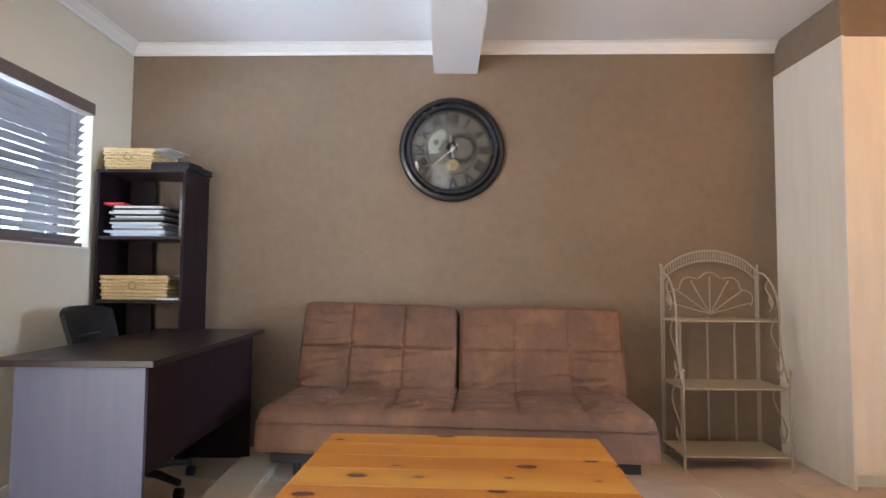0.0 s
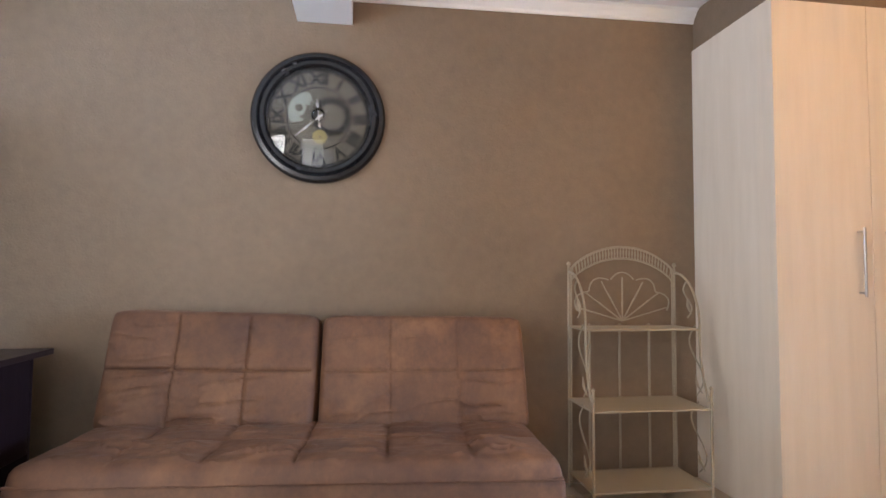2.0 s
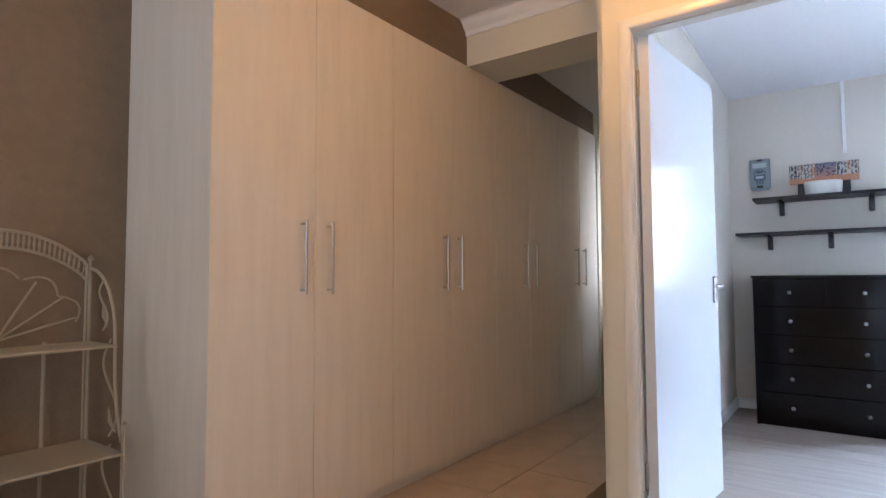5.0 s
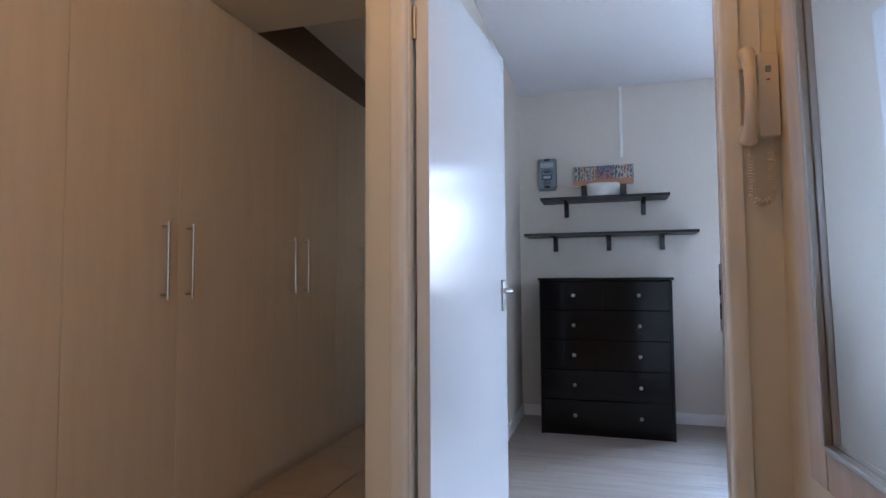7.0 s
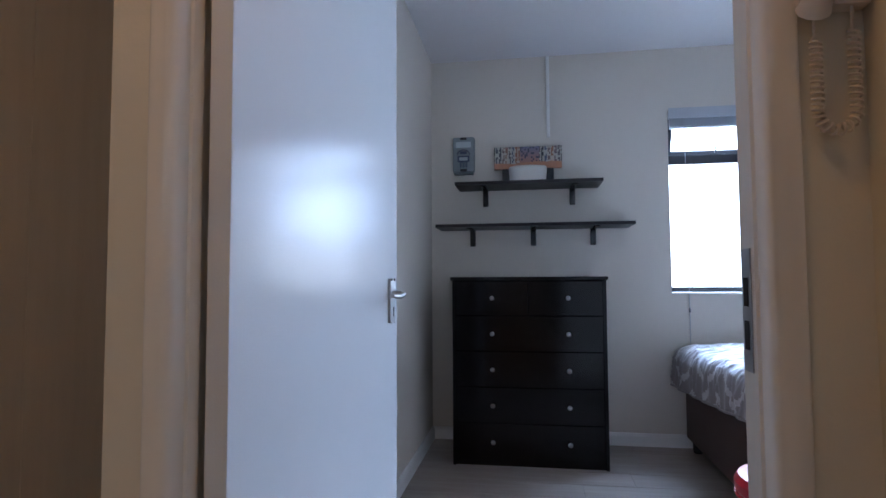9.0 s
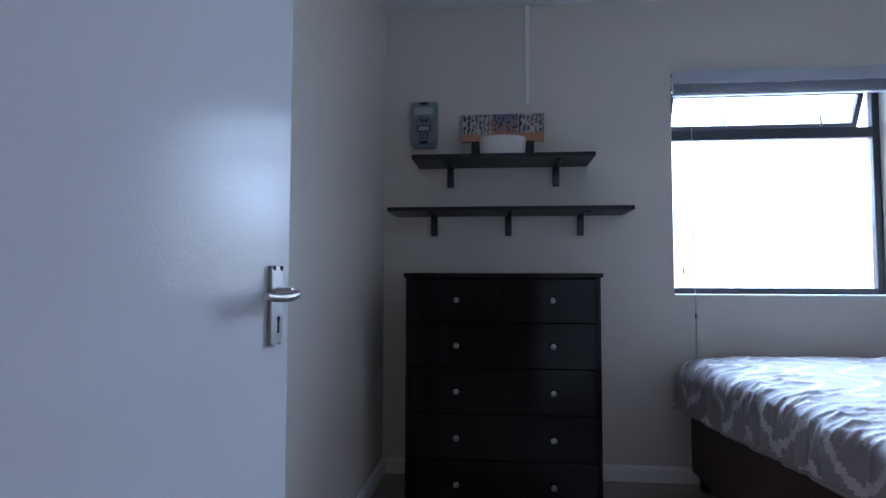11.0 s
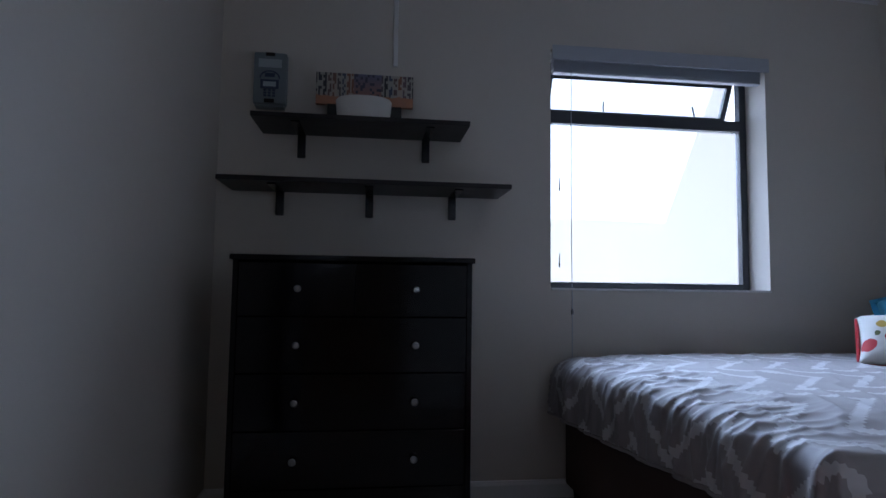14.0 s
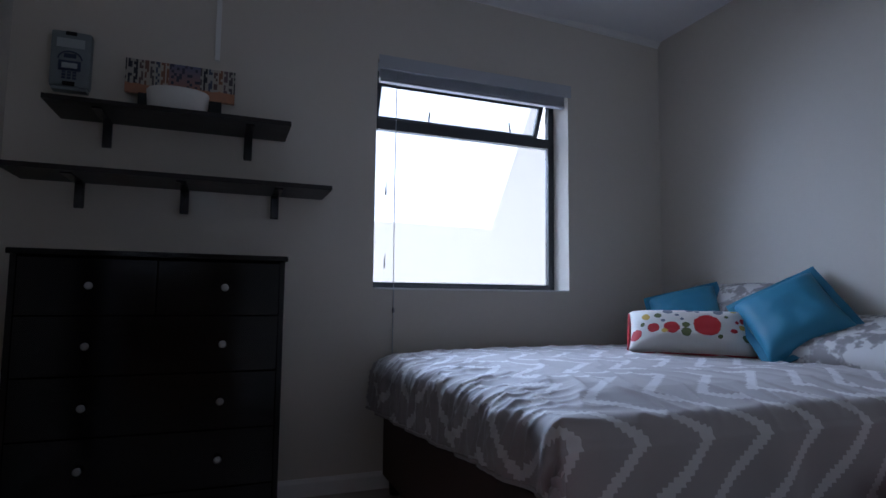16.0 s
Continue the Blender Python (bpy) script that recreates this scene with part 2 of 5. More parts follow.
def floral_material():
    """White cotton with printed red rounds, green and ochre leaves and grey stems."""
    m, t, s = nodes_of("floral_print_cotton")
    uv = t.nodes.new("ShaderNodeTexCoord")
    col = (0.74, 0.71, 0.66)
    red, green, ochre, grey = (0.42, 0.012, 0.018), (0.11, 0.13, 0.045), (0.55, 0.36, 0.07), (0.16, 0.18, 0.22)
    spots = [(0.06, 0.30, 0.055, red), (0.21, 0.42, 0.05, red), (0.36, 0.43, 0.062, red), (0.63, 0.50, 0.105, red),
             (0.15, 0.68, 0.035, ochre), (0.25, 0.72, 0.03, green), (0.30, 0.36, 0.025, ochre), (0.47, 0.34, 0.04, green),
             (0.47, 0.50, 0.03, green), (0.33, 0.86, 0.04, grey), (0.50, 0.90, 0.035, grey), (0.72, 0.84, 0.04, grey),
             (0.83, 0.40, 0.026, red), (0.90, 0.50, 0.024, ochre), (0.91, 0.66, 0.026, red), (0.93, 0.28, 0.036, green),
             (0.84, 0.88, 0.022, ochre), (0.95, 0.80, 0.03, green),
             (0.40, 0.74, 0.016, grey), (0.44, 0.64, 0.014, grey), (0.56, 0.84, 0.018, grey), (0.78, 0.70, 0.016, green),
             (0.86, 0.60, 0.016, red), (0.12, 0.50, 0.018, green), (0.72, 0.26, 0.02, green), (0.29, 0.58, 0.016, grey)]
    wob = add(t, "ShaderNodeTexNoise", Scale=14.0)
    t.links.new(uv.outputs["UV"], wob.inputs["Vector"])
    wave = maths(t, "MULTIPLY_ADD", wob.outputs["Fac"], 0.03, -0.015)
    sep = t.nodes.new("ShaderNodeSeparateXYZ")
    t.links.new(uv.outputs["UV"], sep.inputs[0])
    for cx, cy, r, paint in spots:
        dx = maths(t, "SUBTRACT", sep.outputs[0], cx)
        dy = maths(t, "MULTIPLY", maths(t, "SUBTRACT", sep.outputs[1], cy), 0.45)
        d = maths(t, "SQRT", maths(t, "ADD", maths(t, "MULTIPLY", dx, dx), maths(t, "MULTIPLY", dy, dy)))
        col = mixed(t, maths(t, "LESS_THAN", maths(t, "ADD", d, wave), r), col, paint)
    t.links.new(col, s.inputs["Base Color"])
    s.inputs["Roughness"].default_value = 0.75
    bumped(t, s, noise_of(t, coords(t), 350.0, 2.0), 0.12, 0.001)
    return m


def door_paint_material():
    """White gloss enamel with the roller's orange peel."""
    m, t, s = nodes_of("white_gloss_enamel")
    v = coords(t)
    peel, runs = noise_of(t, v, 190.0, 3.0), noise_of(t, coords(t, (6, 6, 2.0)), 1.5, 4.0)
    t.links.new(mixed(t, runs, (0.63, 0.64, 0.65), (0.65, 0.66, 0.67)), s.inputs["Base Color"])
    t.links.new(maths(t, "MULTIPLY_ADD", runs, 0.05, 0.075), s.inputs["Roughness"])
    s.inputs["Specular IOR Level"].default_value = 0.28
    bumped(t, s, peel, 0.17, 0.002)
    return m


def print_material():
    """Pillow cotton with soft grey shapes printed on off-white."""
    m, t, s = nodes_of("grey_print_pillow_cotton")
    shapes, fine = noise_of(t, coords(t), 13.0, 3.0, 0.6), noise_of(t, coords(t), 260.0, 2.0)
    t.links.new(ramp(t, shapes, ((0.44, (0.25, 0.23, 0.225)), (0.49, (0.36, 0.33, 0.32)), (0.53, (0.62, 0.59, 0.57)))), s.inputs["Base Color"])
    s.inputs["Roughness"].default_value = 0.75
    bumped(t, s, fine, 0.1, 0.001)
    return m


PILLOW_CLOTH = print_material()
PINE, SUEDE, CHEVRON, FLORAL, DOOR_PAINT = pine_material(), suede_material(), chevron_material(), floral_material(), door_paint_material()
RACK_PAINT = plain("antique_cream_metal_paint", (0.31, 0.265, 0.195), 0.45, vary=0.14, grain=120, bump=0.1)
RACK_SHELF = plain("cream_perforated_sheet", (0.38, 0.335, 0.255), 0.5, vary=0.16, grain=240, bump=0.25)
BLACK_FRAME = plain("black_lacquer", (0.012, 0.012, 0.015), 0.25, vary=0.2, bump=0.03)
BLACK_PLASTIC = plain("black_plastic", (0.011, 0.011, 0.012), 0.5, vary=0.2, spec=0.3)
CHROME = plain("brushed_steel", (0.46, 0.44, 0.41), 0.34, 1.0, vary=0.06, grain=200, bump=0.04)
SATIN = plain("satin_aluminium", (0.36, 0.355, 0.35), 0.36, 1.0, vary=0.08, grain=200, bump=0.06)
DARK_HOLE = plain("dark_recess", (0.006, 0.006, 0.006), 0.9, bump=0)
WICKER = plain("pale_wicker", (0.60, 0.44, 0.22), 0.6, vary=0.35, scale=30, grain=160, bump=0.3)
PAPER = plain("white_paper", (0.72, 0.72, 0.72), 0.7, vary=0.06)
PAPER_BLUE = plain("pale_blue_paper", (0.52, 0.60, 0.70), 0.7, vary=0.08)
PAPER_RED = plain("red_card", (0.45, 0.02, 0.025), 0.5, vary=0.1)
PAPER_GREY = plain("grey_card", (0.22, 0.215, 0.22), 0.6, vary=0.1)
DIAL = plain("aged_clock_dial", (0.150, 0.132, 0.102), 0.5, vary=0.16, scale=10)
DIAL_DARK = plain("clock_dial_black", (0.016, 0.015, 0.014), 0.5)
DIAL_PALE = plain("pale_gear_enamel", (0.34, 0.37, 0.31), 0.45, vary=0.1)
BRASS = plain("aged_brass", (0.38, 0.31, 0.13), 0.42, 0.6, vary=0.15)
HAND_STEEL = plain("polished_clock_metal", (0.75, 0.75, 0.76), 0.25, 0.9, vary=0.04)
TEAL = plain("teal_satin_cotton", (0.018, 0.190, 0.300), 0.58, vary=0.15, grain=280, bump=0.08)
HEM_CLOTH = plain("taupe_hem_cotton", (0.31, 0.28, 0.275), 0.7, vary=0.1, grain=300)
BED_BASE = plain("brown_faux_suede_base", (0.075, 0.042, 0.034), 0.75, vary=0.14, grain=200, bump=0.1)
RED_VINYL = plain("red_vinyl", (0.42, 0.012, 0.022), 0.33, vary=0.12, grain=140, bump=0.06)
WINDOW_STEEL = plain("bronze_painted_window_steel", (0.030, 0.032, 0.038), 0.45, vary=0.1)
BLIND_SLAT = plain("grey_blind_slat", (0.19, 0.18, 0.185), 0.42, vary=0.10, stretch=(1, 0.2, 1))
BLIND_VALANCE = plain("brown_blind_valance", (0.14, 0.105, 0.095), 0.5, vary=0.15, stretch=(1, 0.15, 4))
BLIND_WHITE = plain("white_aluminium_blind", (0.45, 0.47, 0.51), 0.35, vary=0.04)
PHONE_PLASTIC = plain("ivory_plastic", (0.66, 0.58, 0.48), 0.38, vary=0.04)
METER_GREY = plain("grey_meter_plastic", (0.20, 0.235, 0.25), 0.4, vary=0.06)
METER_PALE = plain("pale_meter_label", (0.40, 0.45, 0.47), 0.5, vary=0.04)
METER_BLUE = plain("dark_blue_meter_print", (0.035, 0.055, 0.11), 0.45, vary=0.1)
BOWL_WHITE = plain("white_embossed_ceramic", (0.70, 0.68, 0.64), 0.5, vary=0.05, scale=40, grain=90, bump=0.5)
LIMED_WOOD = plank_material("limed_mirror_wood", ((0.46, 0.40, 0.35), (0.58, 0.51, 0.45), (0.66, 0.60, 0.54)), "Z", 0.5, 0.35)
MIRROR = nodes_of("silvered_mirror")[0]
for socket, value in (("Base Color", (0.88, 0.90, 0.91, 1)), ("Metallic", 1.0), ("Roughness", 0.015)):
    MIRROR.node_tree.nodes["Principled BSDF"].inputs[socket].default_value = value
CREAM_BOARD = plain("cream_melamine", (0.52, 0.44, 0.32), 0.45, vary=0.06)


def glass_material():
    m, t, s = nodes_of("clear_glass")
    s.inputs["Transmission Weight"].default_value = 1.0
    s.inputs["Roughness"].default_value, s.inputs["IOR"].default_value = 0.0, 1.45
    return m


def skyline_material():
    """A stretched canvas of a city street: tower blocks over an orange ground."""
    m, t, s = nodes_of("city_canvas_print")
    v = coords(t, (1, 1, 1))
    sep = t.nodes.new("ShaderNodeSeparateXYZ")
    t.links.new(v, sep.inputs[0])
    strip = add(t, "ShaderNodeTexWhiteNoise")
    strip.noise_dimensions = "1D"
    t.links.new(maths(t, "SNAP", sep.outputs[1], 0.021), strip.inputs["W"])
    tone = ramp(t, strip.outputs["Value"], ((0.1, (0.02, 0.02, 0.03)), (0.4, (0.07, 0.09, 0.15)), (0.65, (0.30, 0.12, 0.06)), (0.85, (0.10, 0.08, 0.09))))
    outline = maths(t, "LESS_THAN", maths(t, "PINGPONG", maths(t, "ADD", sep.outputs[1], 2.1), 0.0105), 0.0028)
    sill = add(t, "ShaderNodeTexWhiteNoise")
    sill.noise_dimensions = "2D"
    cell = t.nodes.new("ShaderNodeCombineXYZ")
    t.links.new(maths(t, "SNAP", sep.outputs[1], 0.0105), cell.inputs[0])
    t.links.new(maths(t, "SNAP", sep.outputs[2], 0.013), cell.inputs[1])
    t.links.new(cell.outputs[0], sill.inputs["Vector"])
    spots = maths(t, "GREATER_THAN", sill.outputs["Value"], 0.66)
    bright = maths(t, "MULTIPLY", maths(t, "MAXIMUM", outline, spots), 0.6)
    tone = mixed(t, bright, tone, (0.66, 0.62, 0.52))
    middle = maths(t, "LESS_THAN", maths(t, "ABSOLUTE", maths(t, "ADD", sep.outputs[1], 0.012)), 0.062)
    dusk = mixed(t, maths(t, "MULTIPLY", sep.outputs[2], 6.0), (0.50, 0.20, 0.09), (0.10, 0.14, 0.24))
    tone = mixed(t, middle, tone, mixed(t, maths(t, "GREATER_THAN", sill.outputs["Value"], 0.75), dusk, (0.05, 0.05, 0.08)))
    ground = mixed(t, noise_of(t, v, 28.0), (0.55, 0.20, 0.09), (0.36, 0.22, 0.15))
    low = maths(t, "LESS_THAN", maths(t, "ADD", sep.outputs[2], maths(t, "MULTIPLY", noise_of(t, v, 9.0), 0.06)), 0.082)
    t.links.new(mixed(t, low, tone, ground), s.inputs["Base Color"])
    s.inputs["Roughness"].default_value = 0.6
    return m


GLASS, SKYLINE = glass_material(), skyline_material()

# ---- building helpers ----
def box(bm, x0, x1, y0, y1, z0, z1, bevel=0.0):
    corners = [bm.verts.new(p) for p in ((x0, y0, z0), (x1, y0, z0), (x1, y1, z0), (x0, y1, z0), (x0, y0, z1), (x1, y0, z1), (x1, y1, z1), (x0, y1, z1))]
    faces = [bm.faces.new([corners[i] for i in q]) for q in ((3, 2, 1, 0), (4, 5, 6, 7), (0, 1, 5, 4), (1, 2, 6, 5), (2, 3, 7, 6), (3, 0, 4, 7))]
    if bevel:
        edges = {e for f in faces for e in f.edges}
        bmesh.ops.bevel(bm, geom=list(edges), offset=bevel, segments=2, profile=0.6, affect="EDGES")
    return bm


def boxed(x0, x1, y0, y1, z0, z1, bevel=0.0):
    return box(bmesh.new(), x0, x1, y0, y1, z0, z1, bevel)


def tube(bm, points, radius, sides=6, closed=False):
    """A round rod along a line of points."""
    pts = [Vector(p) for p in points]
    n, rings, side = len(pts), [], None
    for i, p in enumerate(pts):
        a = pts[(i - 1) % n] if closed or i else p
        b = pts[(i + 1) % n] if closed or i < n - 1 else p
        d = (b - a).normalized()
        if side is None:
            side = d.orthogonal().normalized()
        side = (side - d * side.dot(d)).normalized()
        up = d.cross(side)
        r = radius(i / max(1, n - 1)) if callable(radius) else radius
        rings.append([bm.verts.new(p + (side * math.cos(k * math.tau / sides) + up * math.sin(k * math.tau / sides)) * r) for k in range(sides)])
    for i in range(n if closed else n - 1):
        a, b = rings[i], rings[(i + 1) % n]
        for k in range(sides):
            bm.faces.new((a[k], a[(k + 1) % sides], b[(k + 1) % sides], b[k]))
    if not closed:
        bm.faces.new(rings[0][::-1])
        bm.faces.new(rings[-1])
    return bm


def turned(bm, profile, sides=32, spot=(0, 0, 0), axis="Z", start=True, end=True):
    """A profile of (radius, height) turned round an axis."""
    rings = []
    for r, h in profile:
        ring = []
        for k in range(sides):
            c, s = r * math.cos(k * math.tau / sides), r * math.sin(k * math.tau / sides)
            p = {"Z": (c, s, h), "Y": (c, h, s), "X": (h, c, s)}[axis]
            ring.append(bm.verts.new(Vector(p) + Vector(spot)))
        rings.append(ring)
    for a, b in zip(rings, rings[1:]):
        for k in range(sides):
            bm.faces.new((a[k], a[(k + 1) % sides], b[(k + 1) % sides], b[k]))
    if start:
        bm.faces.new(rings[0][::-1])
    if end:
        bm.faces.new(rings[-1])
    return bm


def swept(bm, profile, start, finish, out, drop=0.0):
    """A moulding: profile of (out, up) carried from start to finish; out is the way it stands off the wall."""
    a, b, o = Vector(start), Vector(finish), Vector(out)
    ends = [[bm.verts.new(p + o * u + Vector((0, 0, v))) for u, v in profile] for p in (a, b)]
    n = len(profile)
    for k in range(n):
        bm.faces.new((ends[0][k], ends[0][(k + 1) % n], ends[1][(k + 1) % n], ends[1][k]))
    bm.faces.new(ends[0][::-1])
    bm.faces.new(ends[1])
    return bm


def sheet(bm, nu, nv, place, uv=None):
    """A grid of nu by nv quads; place(u, v) gives each corner for u and v from 0 to 1."""
    rows = [[bm.verts.new(place(i / nu, j / nv)) for i in range(nu + 1)] for j in range(nv + 1)]
    layer = bm.loops.layers.uv.verify() if uv else None
    for j in range(nv):
        for i in range(nu):
            f = bm.faces.new((rows[j][i], rows[j][i + 1], rows[j + 1][i + 1], rows[j + 1][i]))
            if uv:
                for loop, (a, b) in zip(f.loops, ((i, j), (i + 1, j), (i + 1, j + 1), (i, j + 1))):
                    loop[layer].uv = uv(a / nu, b / nv)
    return rows


def part(name, bm, material, parent=None, label="", smooth=False, turn=35):
    """Links a bmesh as one mesh object under a thing or a part, in its parent's own coordinates."""
    bmesh.ops.recalc_face_normals(bm, faces=bm.faces)
    mesh = bpy.data.meshes.new(name)
    bm.to_mesh(mesh)
    bm.free()
    mesh.materials.append(material)
    if smooth:
        mesh.shade_smooth()
        mesh.set_sharp_from_angle(angle=radians(turn))
    ob = new(name, mesh)
    ob.parent = parent
    return tagged(ob, label) if label else ob


def structure(name, bm, material, label="", category=""):
    return tagged(part(name, bm, material), label, category or name.split("_")[0], kind="structure")


def thing(name, label, category, x=0.0, y=0.0, z=0.0, rz=0.0, group=""):
    ob = new(name)
    ob.empty_display_size = 0.1
    ob.matrix_world = pose(x, y, z, 0, 0, rz)
    return tagged(ob, label, category, group)


# ---- the shell ----
SOFA_Y, LEFT_X, BACK_Y = 3.68, -2.15, -2.2          # lounge
FRONT_Y, WARD_X0, WARD_X1, WARD_Z = 3.06, 1.940, 5.70, 2.34
DOOR_X, SPUR_Y = 3.03, 0.945                         # wall with the bedroom door; short wall beside it
BED_X, BED_L, BED_R = 6.0, 2.03, -1.32               # bedroom walls


def lounge_ceiling(x):
    return 2.53 + 0.0085 * (x - LEFT_X) + 0.021 * max(0.0, x - 1.9)


def bedroom_ceiling(y):
    return 2.665 + 0.042 * (y - BED_L)


structure("ground", boxed(-40, 40, -40, 40, -0.30, -0.12), OUTDOOR, "pale paving outside the rooms", "ground")
structure("floor_lounge", boxed(-2.45, 6.2, -2.45, 3.93, -0.12, -0.006), GROUT, "dark grout bed under cream floor tiles", "floor")
structure("floor_bedroom", boxed(DOOR_X + 0.05, 6.2, -1.57, 2.055, -0.006, -0.002), PAPER_GREY, "underlay beneath grey laminate planks", "floor")

# bright overcast distance outside the bedroom window
glow, tree, shader = nodes_of("bright_haze")
shader.inputs["Base Color"].default_value = (0.8, 0.8, 0.8, 1)
shader.inputs["Emission Color"].default_value = (0.80, 0.90, 1.0, 1)
shader.inputs["Emission Strength"].default_value = 42.0
structure("backdrop", boxed(8.0, 8.05, -4.5, 1.4, -0.12, 5.0), glow, "white overcast glare beyond the window", "backdrop")

# sofa wall, running on behind the wardrobe
structure("wall_north", boxed(LEFT_X - 0.25, 6.25, SOFA_Y, SOFA_Y + 0.22, -0.05, 2.75), BROWN_PLASTER, "brown textured plaster feature wall", "wall")

WIN_Y0, WIN_Y1, WIN_Z0, WIN_Z1 = 1.75, 3.297, 1.205, 2.02
FILL_DOOR_Y0, FILL_DOOR_Y1 = -0.55, 1.05
bm = bmesh.new()
for y0, y1, z0, z1 in ((BACK_Y - 0.25, FILL_DOOR_Y0, -0.05, 2.75), (FILL_DOOR_Y0, FILL_DOOR_Y1, 2.10, 2.75), (FILL_DOOR_Y1, WIN_Y0, -0.05, 2.75), (WIN_Y1, SOFA_Y, -0.05, 2.75), (WIN_Y0, WIN_Y1, -0.05, WIN_Z0), (WIN_Y0, WIN_Y1, WIN_Z1, 2.75)):
    box(bm, LEFT_X - 0.25, LEFT_X, y0, y1, z0, z1)
structure("wall_west", bm, CREAM_WALL, "cream painted wall with a window", "wall")

bm = bmesh.new()
for x0, x1, z0, z1 in ((LEFT_X, -1.7, -0.05, 2.75), (0.4, 1.30, -0.05, 2.75), (-1.7, 0.4, 2.10, 2.75)):
    box(bm, x0, x1, BACK_Y - 0.22, BACK_Y, z0, z1)
structure("wall_south", bm, CREAM_WALL, "cream painted wall with a garden doorway", "wall")
bm = bmesh.new()
box(bm, 1.30, 1.42, BACK_Y - 0.22, SPUR_Y - 0.10, -0.05, 2.75)
box(bm, 1.30, DOOR_X, SPUR_Y - 0.10, SPUR_Y, -0.05, 2.75)
structure("wall_spur", bm, CREAM_WALL, "short cream wall beside the bedroom doorway", "wall")

# wall with the bedroom doorway
OPEN_Y0, OPEN_Y1, OPEN_Z = 1.051, 1.925, 2.062
bm = bmesh.new()
for y0, y1, z0, z1 in ((BED_R - 0.25, OPEN_Y0, -0.05, 2.75), (OPEN_Y1, 2.02, -0.05, 2.75), (OPEN_Y0, OPEN_Y1, OPEN_Z, 2.75)):
    box(bm, DOOR_X, DOOR_X + 0.10, y0, y1, z0, z1)
structure("wall_door", bm, CREAM_WALL, "cream painted wall round the bedroom doorway", "wall")
structure("wall_passage", boxed(DOOR_X + 0.10, 6.0, BED_L + 0.003, BED_L + 0.045, -0.05, 2.75), CREAM_WALL, "thin cream partition along the passage", "wall")
bm = bmesh.new()
box(bm, DOOR_X + 0.108, 6.0, BED_L - 0.008, BED_L, -0.05, 2.75)
structure("wall_bedroom_side", bm, BEDROOM_WALL, "off-white painted wall behind the open door", "wall")
bm = bmesh.new()
box(bm, DOOR_X + 0.10, DOOR_X + 0.108, BED_R, OPEN_Y0, -0.05, 2.75)
box(bm, DOOR_X + 0.10, DOOR_X + 0.108, OPEN_Y1, BED_L, -0.05, 2.75)
box(bm, DOOR_X + 0.10, DOOR_X + 0.108, OPEN_Y0, OPEN_Y1, OPEN_Z, 2.75)
structure("wall_bedroom_lining", bm, BEDROOM_WALL, "off-white painted wall round the bedroom doorway", "wall")
structure("wall_bedroom_head", boxed(DOOR_X, 6.25, BED_R - 0.22, BED_R, -0.05, 2.75), BEDROOM_WALL, "off-white painted wall behind the bed", "wall")

BW_Y0, BW_Y1, BW_Z0, BW_Z1 = -0.655, 0.480, 0.960, 2.13
bm = bmesh.new()
for y0, y1, z0, z1 in ((BED_R, BW_Y0, -0.05, 2.75), (BW_Y1, BED_L + 0.045, -0.05, 2.75), (BW_Y0, BW_Y1, -0.05, BW_Z0), (BW_Y0, BW_Y1, BW_Z1, 2.75)):
    box(bm, BED_X, BED_X + 0.25, y0, y1, z0, z1)
structure("wall_bedroom_window", bm, BEDROOM_WALL, "off-white painted wall with a steel window", "wall")

# end of the passage, with the back doorway
bm = bmesh.new()
for y0, y1, z0, z1 in ((BED_L + 0.045, 2.16, -0.05, 2.75), (2.90, SOFA_Y, -0.05, 2.75), (2.16, 2.90, 2.13, 2.75)):
    box(bm, 6.0, 6.22, y0, y1, z0, z1)
structure("wall_passage_end", bm, CREAM_WALL, "cream wall at the end of the passage", "wall")

# Added block, not a known wall: keeps sky glare off the wardrobe doors.
structure("wall_yard", boxed(7.05, 7.25, 1.42, 5.2, -0.12, 2.9), BROWN_PLASTER, "brown block added outside the back door to dim the sky", "wall")

# ceilings, slightly sloping
BEAM_X0, BEAM_X1 = 3.63, 3.98
bm = bmesh.new()
rings = []
for x in (LEFT_X - 0.2, 1.9, BEAM_X0, 6.2):
    low = lounge_ceiling(x) if x < 5 else 2.535
    rings.append([bm.verts.new((x, y, z)) for y, z in ((BACK_Y - 0.2, low), (SOFA_Y + 0.2, low), (SOFA_Y + 0.2, low + 0.06), (BACK_Y - 0.2, low + 0.06))])
for r0, r1 in zip(rings, rings[1:]):
    for k in range(4):
        bm.faces.new((r0[k], r0[(k + 1) % 4], r1[(k + 1) % 4], r1[k]))
bm.faces.new(rings[0])
bm.faces.new(rings[-1])
structure("ceiling_lounge", bm, CEILING_WHITE, "white painted lounge ceiling", "ceiling")
bm = bmesh.new()
box(bm, DOOR_X + 0.02, 6.2, BED_R - 0.1, BED_L + 0.02, 0, 0.06)
for v in bm.verts:
    v.co.z += bedroom_ceiling(v.co.y)
structure("ceiling_bedroom", bm, CEILING_WHITE, "white painted bedroom ceiling", "ceiling")

